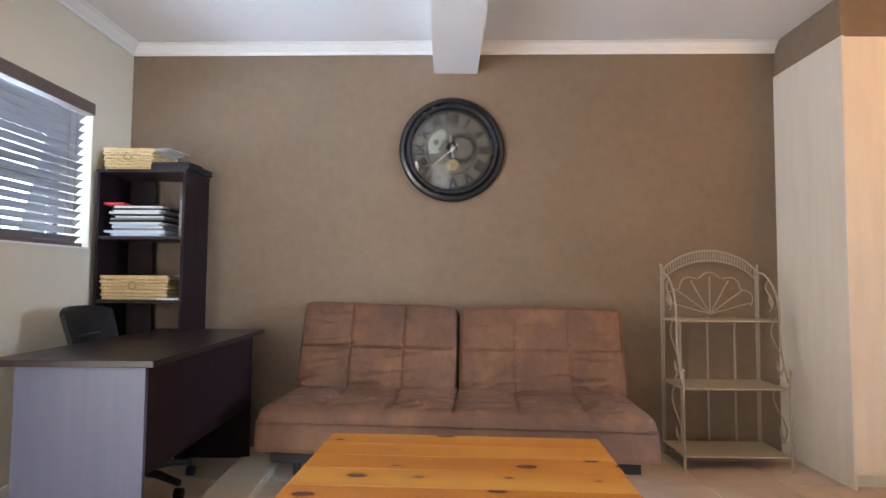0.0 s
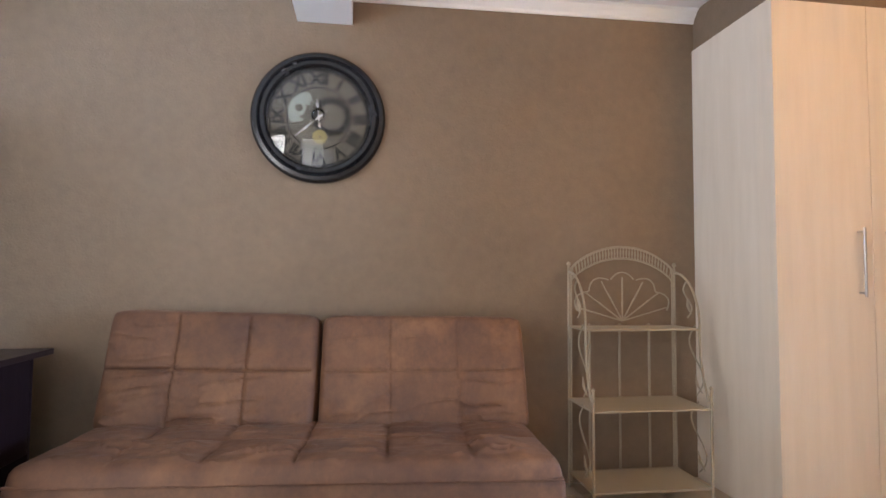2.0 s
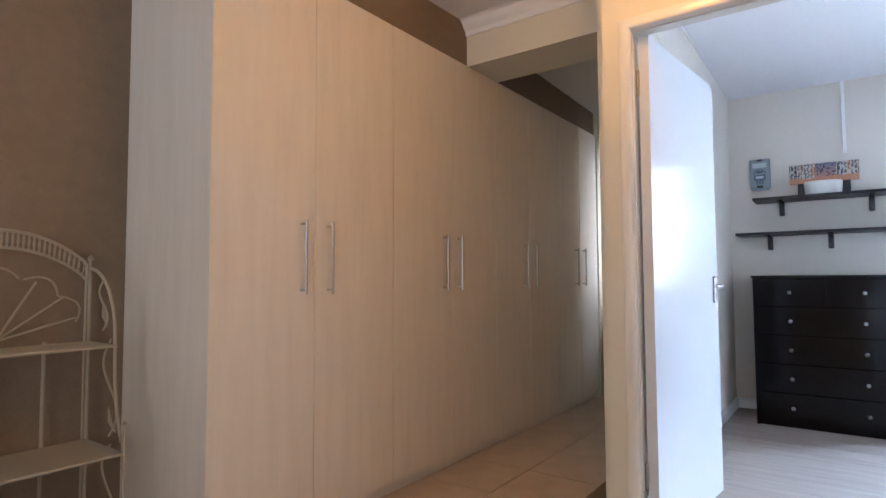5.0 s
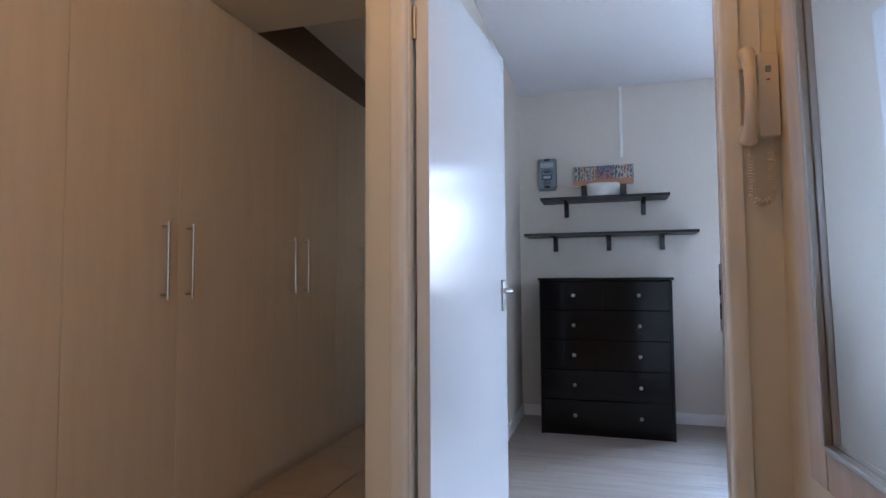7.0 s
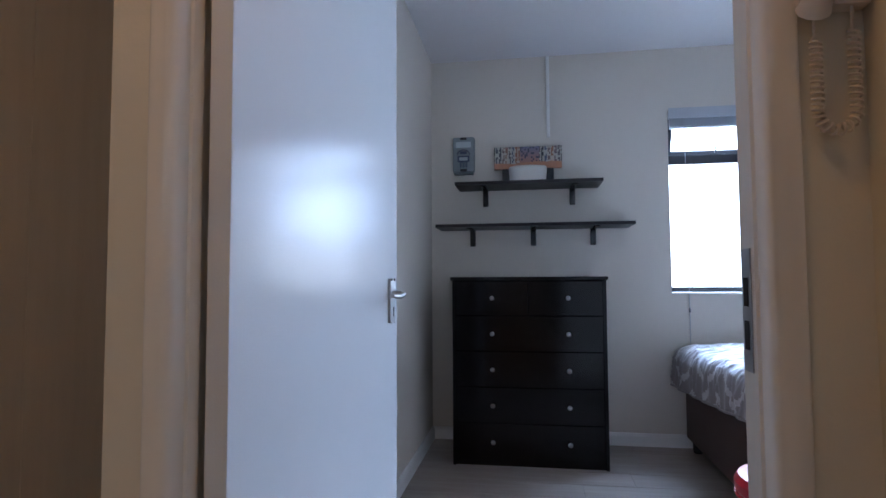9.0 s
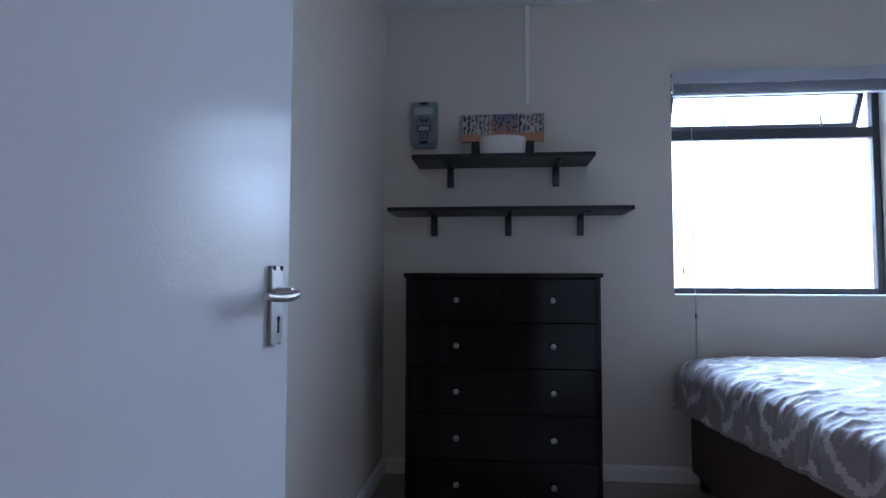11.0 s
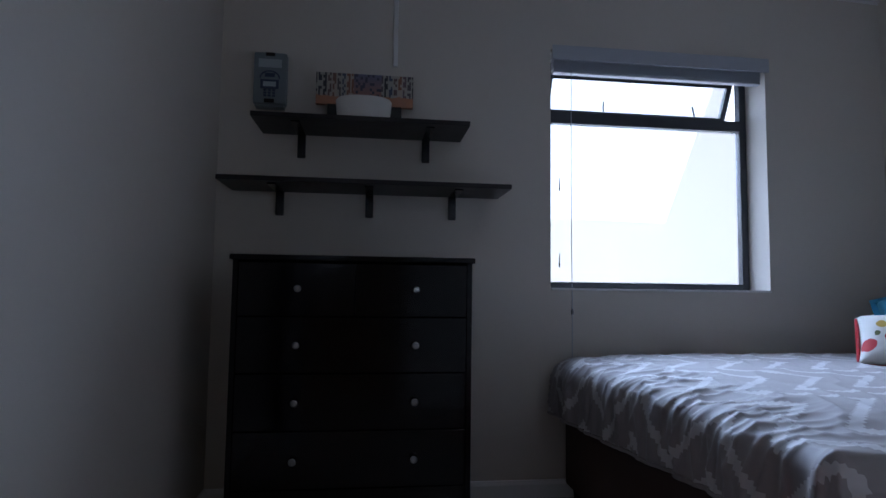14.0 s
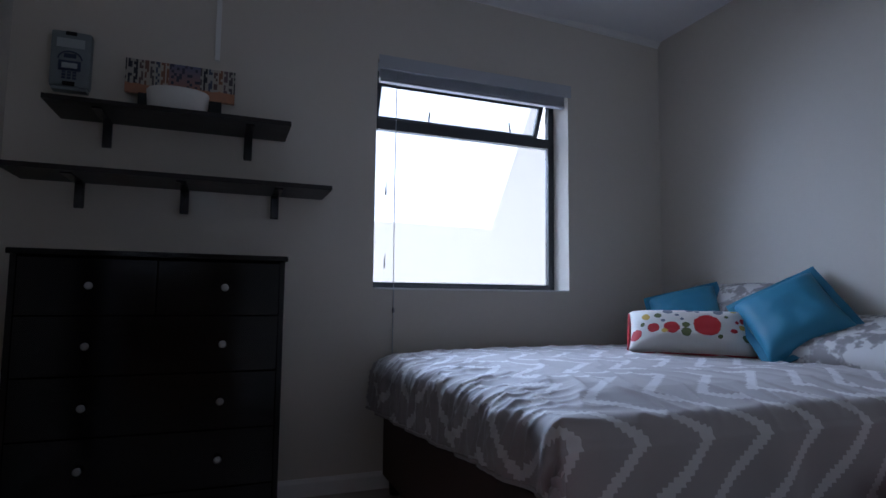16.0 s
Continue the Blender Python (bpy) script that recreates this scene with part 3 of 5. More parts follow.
structure("beam_lounge", boxed(-0.216, 0.062, BACK_Y, SOFA_Y, 2.36, 2.70), CEILING_WHITE, "white plastered ceiling beam", "beam")
structure("beam_passage", boxed(BEAM_X0, BEAM_X1, 2.02, SOFA_Y, WARD_Z + 0.005, 2.70), CREAM_WALL, "cream plastered beam across the passage", "beam")
bm = bmesh.new()
box(bm, WARD_X0 + 0.012, BEAM_X0, FRONT_Y + 0.018, SOFA_Y, WARD_Z + 0.004, 2.72)
box(bm, BEAM_X1, WARD_X1, FRONT_Y + 0.018, SOFA_Y, WARD_Z + 0.004, 2.72)
structure("bulkhead", bm, BROWN_PLASTER, "brown plastered bulkhead above the wardrobes", "wall")
structure("wall_nib", boxed(WARD_X1, 6.0, FRONT_Y - 0.01, SOFA_Y, 0, 2.7), CREAM_WALL, "narrow cream wall beside the wardrobes", "wall")

CORNICE = ((0, 0), (0.008, 0), (0.012, 0.018), (0.030, 0.034), (0.046, 0.056), (0.062, 0.062), (0.066, 0.10), (0, 0.10))


def cornice(bm, start, finish, out, scale=1.0):
    return swept(bm, [(u * scale, v * scale) for u, v in CORNICE], start, finish, out)


bm = bmesh.new()
LOW = 0.066
cornice(bm, (LEFT_X, SOFA_Y, lounge_ceiling(LEFT_X) - LOW), (-0.216, SOFA_Y, lounge_ceiling(-0.216) - LOW), (0, -1, 0))
cornice(bm, (0.062, SOFA_Y, lounge_ceiling(0.062) - LOW), (WARD_X0 + 0.012, SOFA_Y, lounge_ceiling(WARD_X0) - LOW), (0, -1, 0))
cornice(bm, (LEFT_X, BACK_Y, lounge_ceiling(LEFT_X) - LOW), (LEFT_X, SOFA_Y, lounge_ceiling(LEFT_X) - LOW), (1, 0, 0))
structure("trim_cornice_lounge", bm, TRIM_WHITE, "white moulded ceiling cornice", "cornice")
bm = bmesh.new()
cornice(bm, (BEAM_X0, 2.02, lounge_ceiling(BEAM_X0) - 0.085), (BEAM_X0, FRONT_Y + 0.018, lounge_ceiling(BEAM_X0) - 0.085), (-1, 0, 0), 1.35)
structure("trim_cornice_beam", bm, TRIM_WHITE, "white moulded cornice along the beam", "cornice")
bm = bmesh.new()
cornice(bm, (BED_X, BED_R, bedroom_ceiling(BED_R) - 0.034), (BED_X, BED_L, bedroom_ceiling(BED_L) - 0.034), (-1, 0, 0), 0.5)
cornice(bm, (DOOR_X + 0.108, BED_L - 0.008, bedroom_ceiling(BED_L) - 0.085), (BED_X, BED_L - 0.008, bedroom_ceiling(BED_L) - 0.085), (0, -1, 0), 1.35)
structure("trim_cornice_bedroom", bm, TRIM_WHITE, "white moulded bedroom cornice", "cornice")

SKIRT = ((0, 0), (0.016, 0), (0.016, 0.062), (0.009, 0.078), (0, 0.080))
bm = bmesh.new()
swept(bm, SKIRT, (LEFT_X, FILL_DOOR_Y1, 0), (LEFT_X, SOFA_Y, 0), (1, 0, 0))
swept(bm, SKIRT, (6.0, 2.90, 0), (6.0, FRONT_Y - 0.01, 0), (-1, 0, 0))
structure("baseboard_lounge", bm, TRIM_WHITE, "white painted skirting board", "baseboard")
bm = bmesh.new()
swept(bm, SKIRT, (BED_X, BED_R, 0), (BED_X, BED_L, 0), (-1, 0, 0))
swept(bm, SKIRT, (DOOR_X + 0.108, BED_L - 0.008, 0), (BED_X, BED_L - 0.008, 0), (0, -1, 0))
swept(bm, SKIRT, (DOOR_X + 0.108, BED_R, 0), (BED_X, BED_R, 0), (0, 1, 0))
structure("baseboard_bedroom", bm, TRIM_WHITE, "white painted bedroom skirting board", "baseboard")


# ---- bedroom door ----
def bedroom_door():
    frame_ob = tagged(part("door_frame", door_frame_mesh(), FRAME_CREAM, smooth=True), "cream gloss pressed-steel door frame", "door frame", kind="structure")
    strike = boxed(DOOR_X + 0.045, DOOR_X + 0.075, OPEN_Y0 + 0.0225, OPEN_Y0 + 0.0245, 0.93, 1.10)
    strike_ob = part("strike_plate", strike, SATIN, frame_ob, "satin steel strike plate")
    for z0, z1 in ((0.96, 1.0), (1.02, 1.06)):
        part("strike_hole", boxed(DOOR_X + 0.052, DOOR_X + 0.068, OPEN_Y0 + 0.0247, OPEN_Y0 + 0.0255, z0, z1), DARK_HOLE, strike_ob)
    wide, high, thick = 0.824, 2.018, 0.042
    rz = math.degrees(math.atan2(1.772 - 1.852, 3.900 - 3.095))
    leaf = thing("door_1", "white gloss painted bedroom door standing wide open", "door", 3.095, 1.853, 0.012, rz)
    leaf["kind"] = "structure"
    part("door_leaf", boxed(0, wide, 0, thick, 0, high, 0.002), DOOR_PAINT, leaf)
    plate_x = wide - 0.056
    for side in (-1, 1):
        y = 0.0 if side < 0 else thick
        plate = part("handle_plate", boxed(plate_x - 0.020, plate_x + 0.020, min(y, y + side * 0.008), max(y, y + side * 0.008), 0.920, 1.050, 0.0025), SATIN, leaf, "satin steel handle plate")
        y2 = y + side * 0.008
        b = bmesh.new()
        turned(b, ((0.011, 0), (0.011, side * 0.028)), 16, (plate_x - 0.002, y2, 1.003), "Y")
        tube(b, [(plate_x + 0.008 - 0.102 * k / 10, y2 + side * (0.030 + 0.004 * math.sin(k * 0.31)), 1.003 - 0.004 * math.sin(k * 0.3)) for k in range(11)], lambda f: 0.0092 * (1 - 0.35 * f) * (0.8 + 0.2 * min(1, f * 8)), 12)
        part("lever", b, CHROME, plate, "rounded chrome lever", True)
        for sx in (-0.012, 0.012):
            for sz in (0.922, 1.046):
                part("screw", turned(bmesh.new(), ((0.0042, 0), (0.0042, side * 0.0012), (0.002, side * 0.0018)), 12, (plate_x + sx, y2, sz), "Y"), DARK_HOLE if sz > 1 else CHROME, plate)
        b = bmesh.new()
        turned(b, ((0.0045, 0), (0.0045, side * 0.0008)), 14, (plate_x + 0.004, y2, 0.962), "Y")
        box(b, plate_x + 0.0015, plate_x + 0.0065, min(y2, y2 + side * 0.0008), max(y2, y2 + side * 0.0008), 0.939, 0.962)
        part("keyhole", b, DARK_HOLE, plate)
    for z in (0.22, 1.78):
        part("hinge", turned(bmesh.new(), ((0.007, z), (0.007, z + 0.10)), 12, (-0.006, thick + 0.002, 0)), SATIN, leaf, "steel butt hinge", True)


def door_frame_mesh():
    """A pressed-steel frame: one folded profile run up both jambs and across the head."""
    bm = bmesh.new()
    x0, x1 = DOOR_X - 0.012, DOOR_X + 0.122
    fold = ((x0, -0.022), (x0 - 0.004, -0.016), (x0 - 0.004, 0.006), (x0 - 0.0015, 0.014), (x0 + 0.004, 0.019), (x0 + 0.012, 0.022), (x0 + 0.030, 0.022), (x0 + 0.033, 0.018), (x0 + 0.044, 0.018), (x0 + 0.047, 0.022), (x0 + 0.076, 0.022), (x0 + 0.076, 0.010), (x1 - 0.004, 0.010), (x1, 0.006), (x1, -0.022), (x1 - 0.011, -0.022), (x1 - 0.011, 0.001), (x0 + 0.011, 0.001), (x0 + 0.011, -0.022))

    def run(spots):
        loops = [[bm.verts.new(p) for p in line] for line in spots]
        n = len(fold)
        for a, b in zip(loops, loops[1:]):
            for k in range(n):
                bm.faces.new((a[k], a[(k + 1) % n], b[(k + 1) % n], b[k]))
        bm.faces.new(loops[0][::-1])
        bm.faces.new(loops[-1])

    run([[(x, OPEN_Y0 + o, 0) for x, o in fold], [(x, OPEN_Y0 + o, OPEN_Z - o) for x, o in fold], [(x, OPEN_Y1 - o, OPEN_Z - o) for x, o in fold], [(x, OPEN_Y1 - o, 0) for x, o in fold]])
    return bm


bedroom_door()


# ---- windows ----
def bedroom_window():
    xf = BED_X + 0.155
    w = thing("window_1", "bronze steel window with an open top-hung sash", "window", xf, 0, BW_Z0)
    w["kind"] = "structure"
    y0, y1, h, tz = BW_Y0, BW_Y1, BW_Z1 - BW_Z0, 0.852
    b = bmesh.new()
    box(b, 0, 0.04, y0, y0 + 0.038, 0, h, 0.003)
    box(b, 0, 0.04, y1 - 0.038, y1, 0, h, 0.003)
    box(b, 0, 0.04, y0 + 0.038, y1 - 0.038, 0, 0.036, 0.003)
    box(b, 0, 0.04, y0 + 0.038, y1 - 0.038, h - 0.036, h, 0.003)
    box(b, -0.004, 0.044, y0 + 0.038, y1 - 0.038, tz, tz + 0.058, 0.003)
    part("window_frame", b, WINDOW_STEEL, w)
    pane = part("pane", boxed(0.018, 0.022, y0 + 0.03, y1 - 0.03, 0.03, tz + 0.01), GLASS, w, "large clear fixed pane")
    pane.visible_shadow = False
    hinge, tilt, tall = (0.03, h - 0.04), radians(24), h - tz - 0.10
    sash = bmesh.new()
    ya, yb = y0 + 0.046, y1 - 0.046
    box(sash, 0, 0.026, ya, ya + 0.03, -tall, 0)
    box(sash, 0, 0.026, yb - 0.03, yb, -tall, 0)
    box(sash, 0, 0.026, ya + 0.03, yb - 0.03, -0.03, 0)
    box(sash, 0, 0.026, ya + 0.03, yb - 0.03, -tall, -tall + 0.03)
    glass = boxed(0.011, 0.015, ya + 0.02, yb - 0.02, -tall + 0.02, -0.02)
    for b in (sash, glass):
        bmesh.ops.rotate(b, verts=b.verts, cent=(0, 0, 0), matrix=Matrix.Rotation(-tilt, 3, "Y"))
        bmesh.ops.translate(b, verts=b.verts, vec=(hinge[0], 0, hinge[1]))
    s = part("sash", sash, WINDOW_STEEL, w, "top-hung sash pushed open")
    g = part("pane", glass, GLASS, s)
    g.visible_shadow = False
    for y in (y0 + 0.30, y1 - 0.33):
        part("stay", tube(bmesh.new(), [(-0.012, y, tz + 0.06), (0.02, y - 0.012, tz + 0.10), (0.06, y - 0.03, tz + 0.145)], 0.005), WINDOW_STEEL, w, "peg stay arm")
    for z in (0.11, 0.50):
        part("handle", tube(bmesh.new(), [(0.012, y1 - 0.10, z), (0.006, y1 - 0.10, z + 0.07)], lambda f: 0.005 - 0.003 * f), WINDOW_STEEL, w, "thin casement catch")
    structure("window_sill", boxed(BED_X - 0.012, xf, BW_Y0 + 0.002, BW_Y1 - 0.002, BW_Z0 - 0.006, BW_Z0 + 0.004, 0.002), TRIM_WHITE, "white painted inner sill", "sill")


def raised_blind():
    b0 = thing("venetian_blind", "white aluminium venetian blind pulled fully up", "blind", BED_X, 0, 2.02)
    ya, yb = BW_Y0 + 0.012, BW_Y1 - 0.012
    part("head_rail", boxed(0.004, 0.046, ya, yb, 0.064, 0.108, 0.003), BLIND_WHITE, b0)
    part("valance", boxed(-0.034, -0.026, ya - 0.012, yb + 0.012, 0.050, 0.120, 0.002), BLIND_WHITE, b0)
    for k in range(14):
        z = 0.016 + k * 0.0032
        part("slat", boxed(0.008, 0.042, ya + 0.006, yb - 0.006, z, z + 0.0014), BLIND_WHITE, b0)
    part("bottom_rail", boxed(0.008, 0.044, ya + 0.006, yb - 0.006, 0.0, 0.013, 0.003), BLIND_WHITE, b0)
    y = 0.378
    part("cord", tube(bmesh.new(), [(-0.006, y, 0.06), (-0.008, y + 0.003, -0.6), (-0.006, y - 0.002, -1.16), (-0.008, y, -1.42)], 0.0022, 5), BLIND_WHITE, b0)
    part("tassel", turned(bmesh.new(), ((0.003, 0.012), (0.007, 0), (0.006, -0.016)), 10, (-0.0065, y - 0.002, -1.165)), PAPER_GREY, b0, "small grey cord weight", True)


def study_window():
    xf = LEFT_X - 0.19
    w = thing("window_2", "dark steel window with burglar bars", "window", xf, 0, WIN_Z0)
    w["kind"] = "structure"
    h = WIN_Z1 - WIN_Z0
    b = bmesh.new()
    box(b, -0.03, 0.01, WIN_Y0, WIN_Y0 + 0.035, 0, h)
    box(b, -0.03, 0.01, WIN_Y1 - 0.035, WIN_Y1, 0, h)
    for z0, z1 in ((0, 0.035), (h - 0.035, h), (0.36, 0.40)):
        box(b, -0.03, 0.01, WIN_Y0 + 0.035, WIN_Y1 - 0.035, z0, z1)
    for y in (2.28, 2.80):
        box(b, -0.028, 0.008, y - 0.016, y + 0.016, 0.035, 0.36)
        box(b, -0.028, 0.008, y - 0.016, y + 0.016, 0.40, h - 0.035)
    part("window_frame", b, WINDOW_STEEL, w)
    pane = part("pane", boxed(-0.012, -0.008, WIN_Y0 + 0.03, WIN_Y1 - 0.03, 0.03, h - 0.03), GLASS, w)
    pane.visible_shadow = False
    structure("window_sill", boxed(xf + 0.01, LEFT_X + 0.008, WIN_Y0 + 0.002, WIN_Y1 - 0.002, WIN_Z0 - 0.006, WIN_Z0 + 0.004, 0.002), TRIM_WHITE, "white painted inner sill", "sill")
    blind = thing("venetian_blind", "grey-brown wooden venetian blind lowered with open slats", "blind", LEFT_X, 0, WIN_Z0)
    part("valance", boxed(-0.045, 0.020, WIN_Y0 - 0.03, WIN_Y1 - 0.012, h - 0.062, h + 0.006, 0.003), BLIND_VALANCE, blind, "brown wood-grain valance")
    tilt = radians(-40)
    n, z = 0, 0.045
    base = None
    while z < h - 0.075:
        if base is None:
            b = bmesh.new()
            sheet(b, 4, 1, lambda u, v: Vector(((u - 0.5) * 0.048, WIN_Y0 + 0.02 + v * (WIN_Y1 - WIN_Y0 - 0.045), 0.004 * (1 - (2 * u - 1) ** 2))))
            ext = bmesh.ops.extrude_face_region(b, geom=b.faces[:])
            bmesh.ops.translate(b, verts=[v for v in ext["geom"] if isinstance(v, bmesh.types.BMVert)], vec=(0, 0, 0.0028))
            base = part("slat", b, BLIND_SLAT, blind)
            slat = base
        else:
            slat = new("slat", base.data)
            slat.parent = blind
        slat.matrix_local = pose(-0.045, 0, z, 0, math.degrees(tilt), 0)
        z += 0.0455
        n += 1
    part("bottom_rail", boxed(-0.072, -0.018, WIN_Y0 + 0.02, WIN_Y1 - 0.025, 0.006, 0.026, 0.004), BLIND_VALANCE, blind)
    for y in (1.98, 2.55, 3.13):
        for dx in (-0.070, -0.020):
            part("ladder_cord", tube(bmesh.new(), [(dx, y, 0.01), (dx, y, h - 0.06)], 0.0014, 5), BLIND_VALANCE, blind)
    part("pull_cord", tube(bmesh.new(), [(-0.008, 3.17, h - 0.07), (-0.006, 3.172, 0.25), (-0.008, 3.17, 0.08)], 0.0016, 5), BLIND_VALANCE, blind)


def back_door():
    d = thing("door_2", "brown timber stable door with its upper half open", "door", 6.0, 2.16, 0)
    d["kind"] = "structure"
    b = bmesh.new()
    box(b, -0.02, 0.10, 0.0, 0.055, 0, 2.13, 0.003)
    box(b, -0.02, 0.10, 0.685, 0.74, 0, 2.13, 0.003)
    box(b, -0.02, 0.10, 0.055, 0.685, 2.075, 2.13, 0.003)
    part("door_frame", b, BROWN_DOOR, d)
    lower = part("lower_leaf", boxed(0.03, 0.075, 0.058, 0.682, 0.01, 0.98, 0.003), BROWN_DOOR, d)
    for k in range(6):
        part("board", boxed(0.022, 0.030, 0.066 + k * 0.102, 0.066 + k * 0.102 + 0.098, 0.04, 0.95, 0.003), BROWN_DOOR, lower)
    part("upper_leaf", boxed(0.10, 0.73, 0.70, 0.742, 1.0, 2.07, 0.003), BROWN_DOOR, d)
    part("threshold", boxed(-0.03, 0.12, 0.055, 0.685, -0.004, 0.014, 0.003), BROWN_DOOR, d)


def sliding_door(name, label, x, y, rz, half):
    d = thing(name, label, "door", x, y, 0, rz)
    d["kind"] = "structure"
    b = bmesh.new()
    for x in (-half, -0.03, half - 0.06):
        box(b, x, x + 0.06, -0.03, 0.03, 0, 2.10, 0.003)
    box(b, -half + 0.06, half - 0.06, -0.03, 0.03, 2.04, 2.10)
    box(b, -half + 0.06, half - 0.06, -0.03, 0.03, 0, 0.06)
    part("door_frame", b, WINDOW_STEEL, d)
    for x in (-half + 0.06, 0.03):
        g = part("pane", boxed(x, x + half - 0.09, -0.003, 0.003, 0.06, 2.04), GLASS, d)
        g.visible_shadow = False


bedroom_window()
raised_blind()
study_window()
back_door()
sliding_door("door_3", "glazed aluminium garden sliding door", -0.65, BACK_Y - 0.14, 0, 1.05)
# Unseen doorway, added where the west fill light shines in.
sliding_door("door_4", "unseen glazed sliding door added to let light in from the left", LEFT_X - 0.14, 0.25, 90, 0.80)


# ---- wardrobe ----
def bar_handle(parent, x, y, z0, z1):
    b = bmesh.new()
    tube(b, [(x, y - 0.034, z0 - 0.018), (x, y - 0.034, z1 + 0.018)], 0.0062, 10)
    h = part("handle", b, CHROME, parent, "brushed steel bar handle", True)
    for z in (z0, z1):
        part("handle_post", turned(bmesh.new(), ((0.0048, -0.030), (0.0048, 0.0)), 10, (x, y, z), "Y"), CHROME, h, smooth=True)


def wardrobes():
    seams = (1.956, 2.426, 2.928, 3.444, 3.925, 4.395, 4.855, 5.300, 5.690)
    handles = (2.352, 2.497, 3.352, 3.490, 4.300, 4.440, 5.190, 5.345)
    depth = SOFA_Y - FRONT_Y
    for k in range(4):
        x0, xm, x1 = seams[2 * k], seams[2 * k + 1], seams[2 * k + 2]
        w = thing("wardrobe", "whitewashed wood-grain wardrobe with two tall closed doors", "wardrobe", x0, FRONT_Y, 0, group="row of built-in wardrobes")
        wide = x1 - x0
        b = bmesh.new()
        box(b, 0, 0.016, 0.020, depth - 0.004, 0.07, WARD_Z)
        box(b, wide - 0.016, wide, 0.020, depth - 0.004, 0.07, WARD_Z)
        box(b, 0.016, wide - 0.016, 0.020, depth - 0.004, WARD_Z - 0.016, WARD_Z)
        box(b, 0.016, wide - 0.016, 0.020, depth - 0.004, 0.07, 0.086)
        box(b, 0.016, wide - 0.016, depth - 0.016, depth - 0.004, 0.086, WARD_Z - 0.016)
        part("body", b, WASHED_WOOD, w)
        part("plinth", boxed(0, wide, 0.045, 0.061, 0, 0.07), WASHED_WOOD, w)
        for d in range(2):
            a, c = (0, xm - x0) if d == 0 else (xm - x0, wide)
            door = part("door", boxed(a + 0.0015, c - 0.0015, 0.0, 0.018, 0.072, WARD_Z - 0.002, 0.0015), WASHED_WOOD, w)
            bar_handle(door, handles[2 * k + d] - x0, 0.0, 1.010, 1.285)
    e = thing("end_panel", "whitewashed wood-grain wardrobe end panel", "panel", WARD_X0, FRONT_Y, 0)
    part("board", boxed(0, 0.0155, -0.002, depth - 0.002, 0, WARD_Z + 0.003, 0.0008), WASHED_WOOD, e)
    part("edge_strip", boxed(0, 0.0155, -0.004, -0.0022, 0, WARD_Z + 0.003, 0.0006), WASHED_WOOD, e)


wardrobes()


# ---- lounge ----
def cushion_surface(u, v, nu, nv, deep, seed, size, stitch=0.008):
    """How far a tufted pad stands proud at u, v: puffed between its stitched seams, creased at random."""
    a, b = (u * nu) % 1.0, (v * nv) % 1.0
    puff = (max(0.0, math.sin(math.pi * a)) * max(0.0, math.sin(math.pi * b))) ** 0.45
    du = min(abs(u - k / nu) for k in range(1, nu)) * size[0]
    dv = min(abs(v - k / nv) for k in range(1, nv)) * size[1]
    seam = math.exp(-(du / 0.006) ** 2) + 1.25 * math.exp(-(dv / 0.006) ** 2)
    rim = min(1.0, 14 * min(u, 1 - u)) * min(1.0, 10 * min(v, 1 - v))
    low_v = max(0.0, 1 - v * nv * 0.6)
    low = noise.noise(Vector((u * 5 * size[0] + seed, v * 5 * size[1], seed)))
    fold = (1 - abs(noise.noise(Vector((u * 4.5 * size[0] + v * 2 + seed, v * 20 * size[1] - u * 3, seed * 2))))) ** 7
    fine = noise.noise(Vector((u * 30 * size[0], v * 30 * size[1] + seed, seed)))
    return deep * (0.45 + 0.55 * puff) * rim ** 0.4 + rim * (0.010 * low + (0.012 + 0.022 * low_v) * fold * max(0.0, low + 0.30) + 0.002 * fine - stitch * min(1.0, seam))


def pad(corners, thick, nu, nv, deep, seed, res=(48, 32), stitch=0.008, roll=0.06, soft=0.05):
    """A tufted pad on a four-cornered sheet: bl, br, tr, tl of its back, thickness and puff outward."""
    bl, br, tr, tl = (Vector(c) for c in corners)
    out = (br - bl).cross(tl - bl).normalized()
    size = ((br - bl).length, (tl - bl).length)

    def at(u, v):
        a, b = 2 * u - 1, 2 * v - 1
        cut = a ** 12 * b ** 12
        u, v = (1 + a * (1 - soft / size[0] * cut)) / 2, (1 + b * (1 - soft / size[1] * cut)) / 2
        return bl.lerp(br, u).lerp(tl.lerp(tr, u), v)

    def rolled(edge):
        return math.sqrt(1 - (1 - min(1.0, edge / roll)) ** 2)

    bm = bmesh.new()
    front = sheet(bm, *res, lambda u, v: at(u, v) + out * (thick * (0.06 + 0.94 * rolled(min(u, 1 - u) * size[0]) * rolled(min(v, 1 - v) * size[1])) + cushion_surface(u, v, nu, nv, deep, seed, size, stitch)))
    back = sheet(bm, *res, at)
    nu2, nv2 = res
    ring = [(i, 0) for i in range(nu2)] + [(nu2, j) for j in range(nv2)] + [(i, nv2) for i in range(nu2, 0, -1)] + [(0, j) for j in range(nv2, 0, -1)]
    for (a, b), (c, d) in zip(ring, ring[1:] + ring[:1]):
        bm.faces.new((front[b][a], front[d][c], back[d][c], back[b][a]))
    return bm


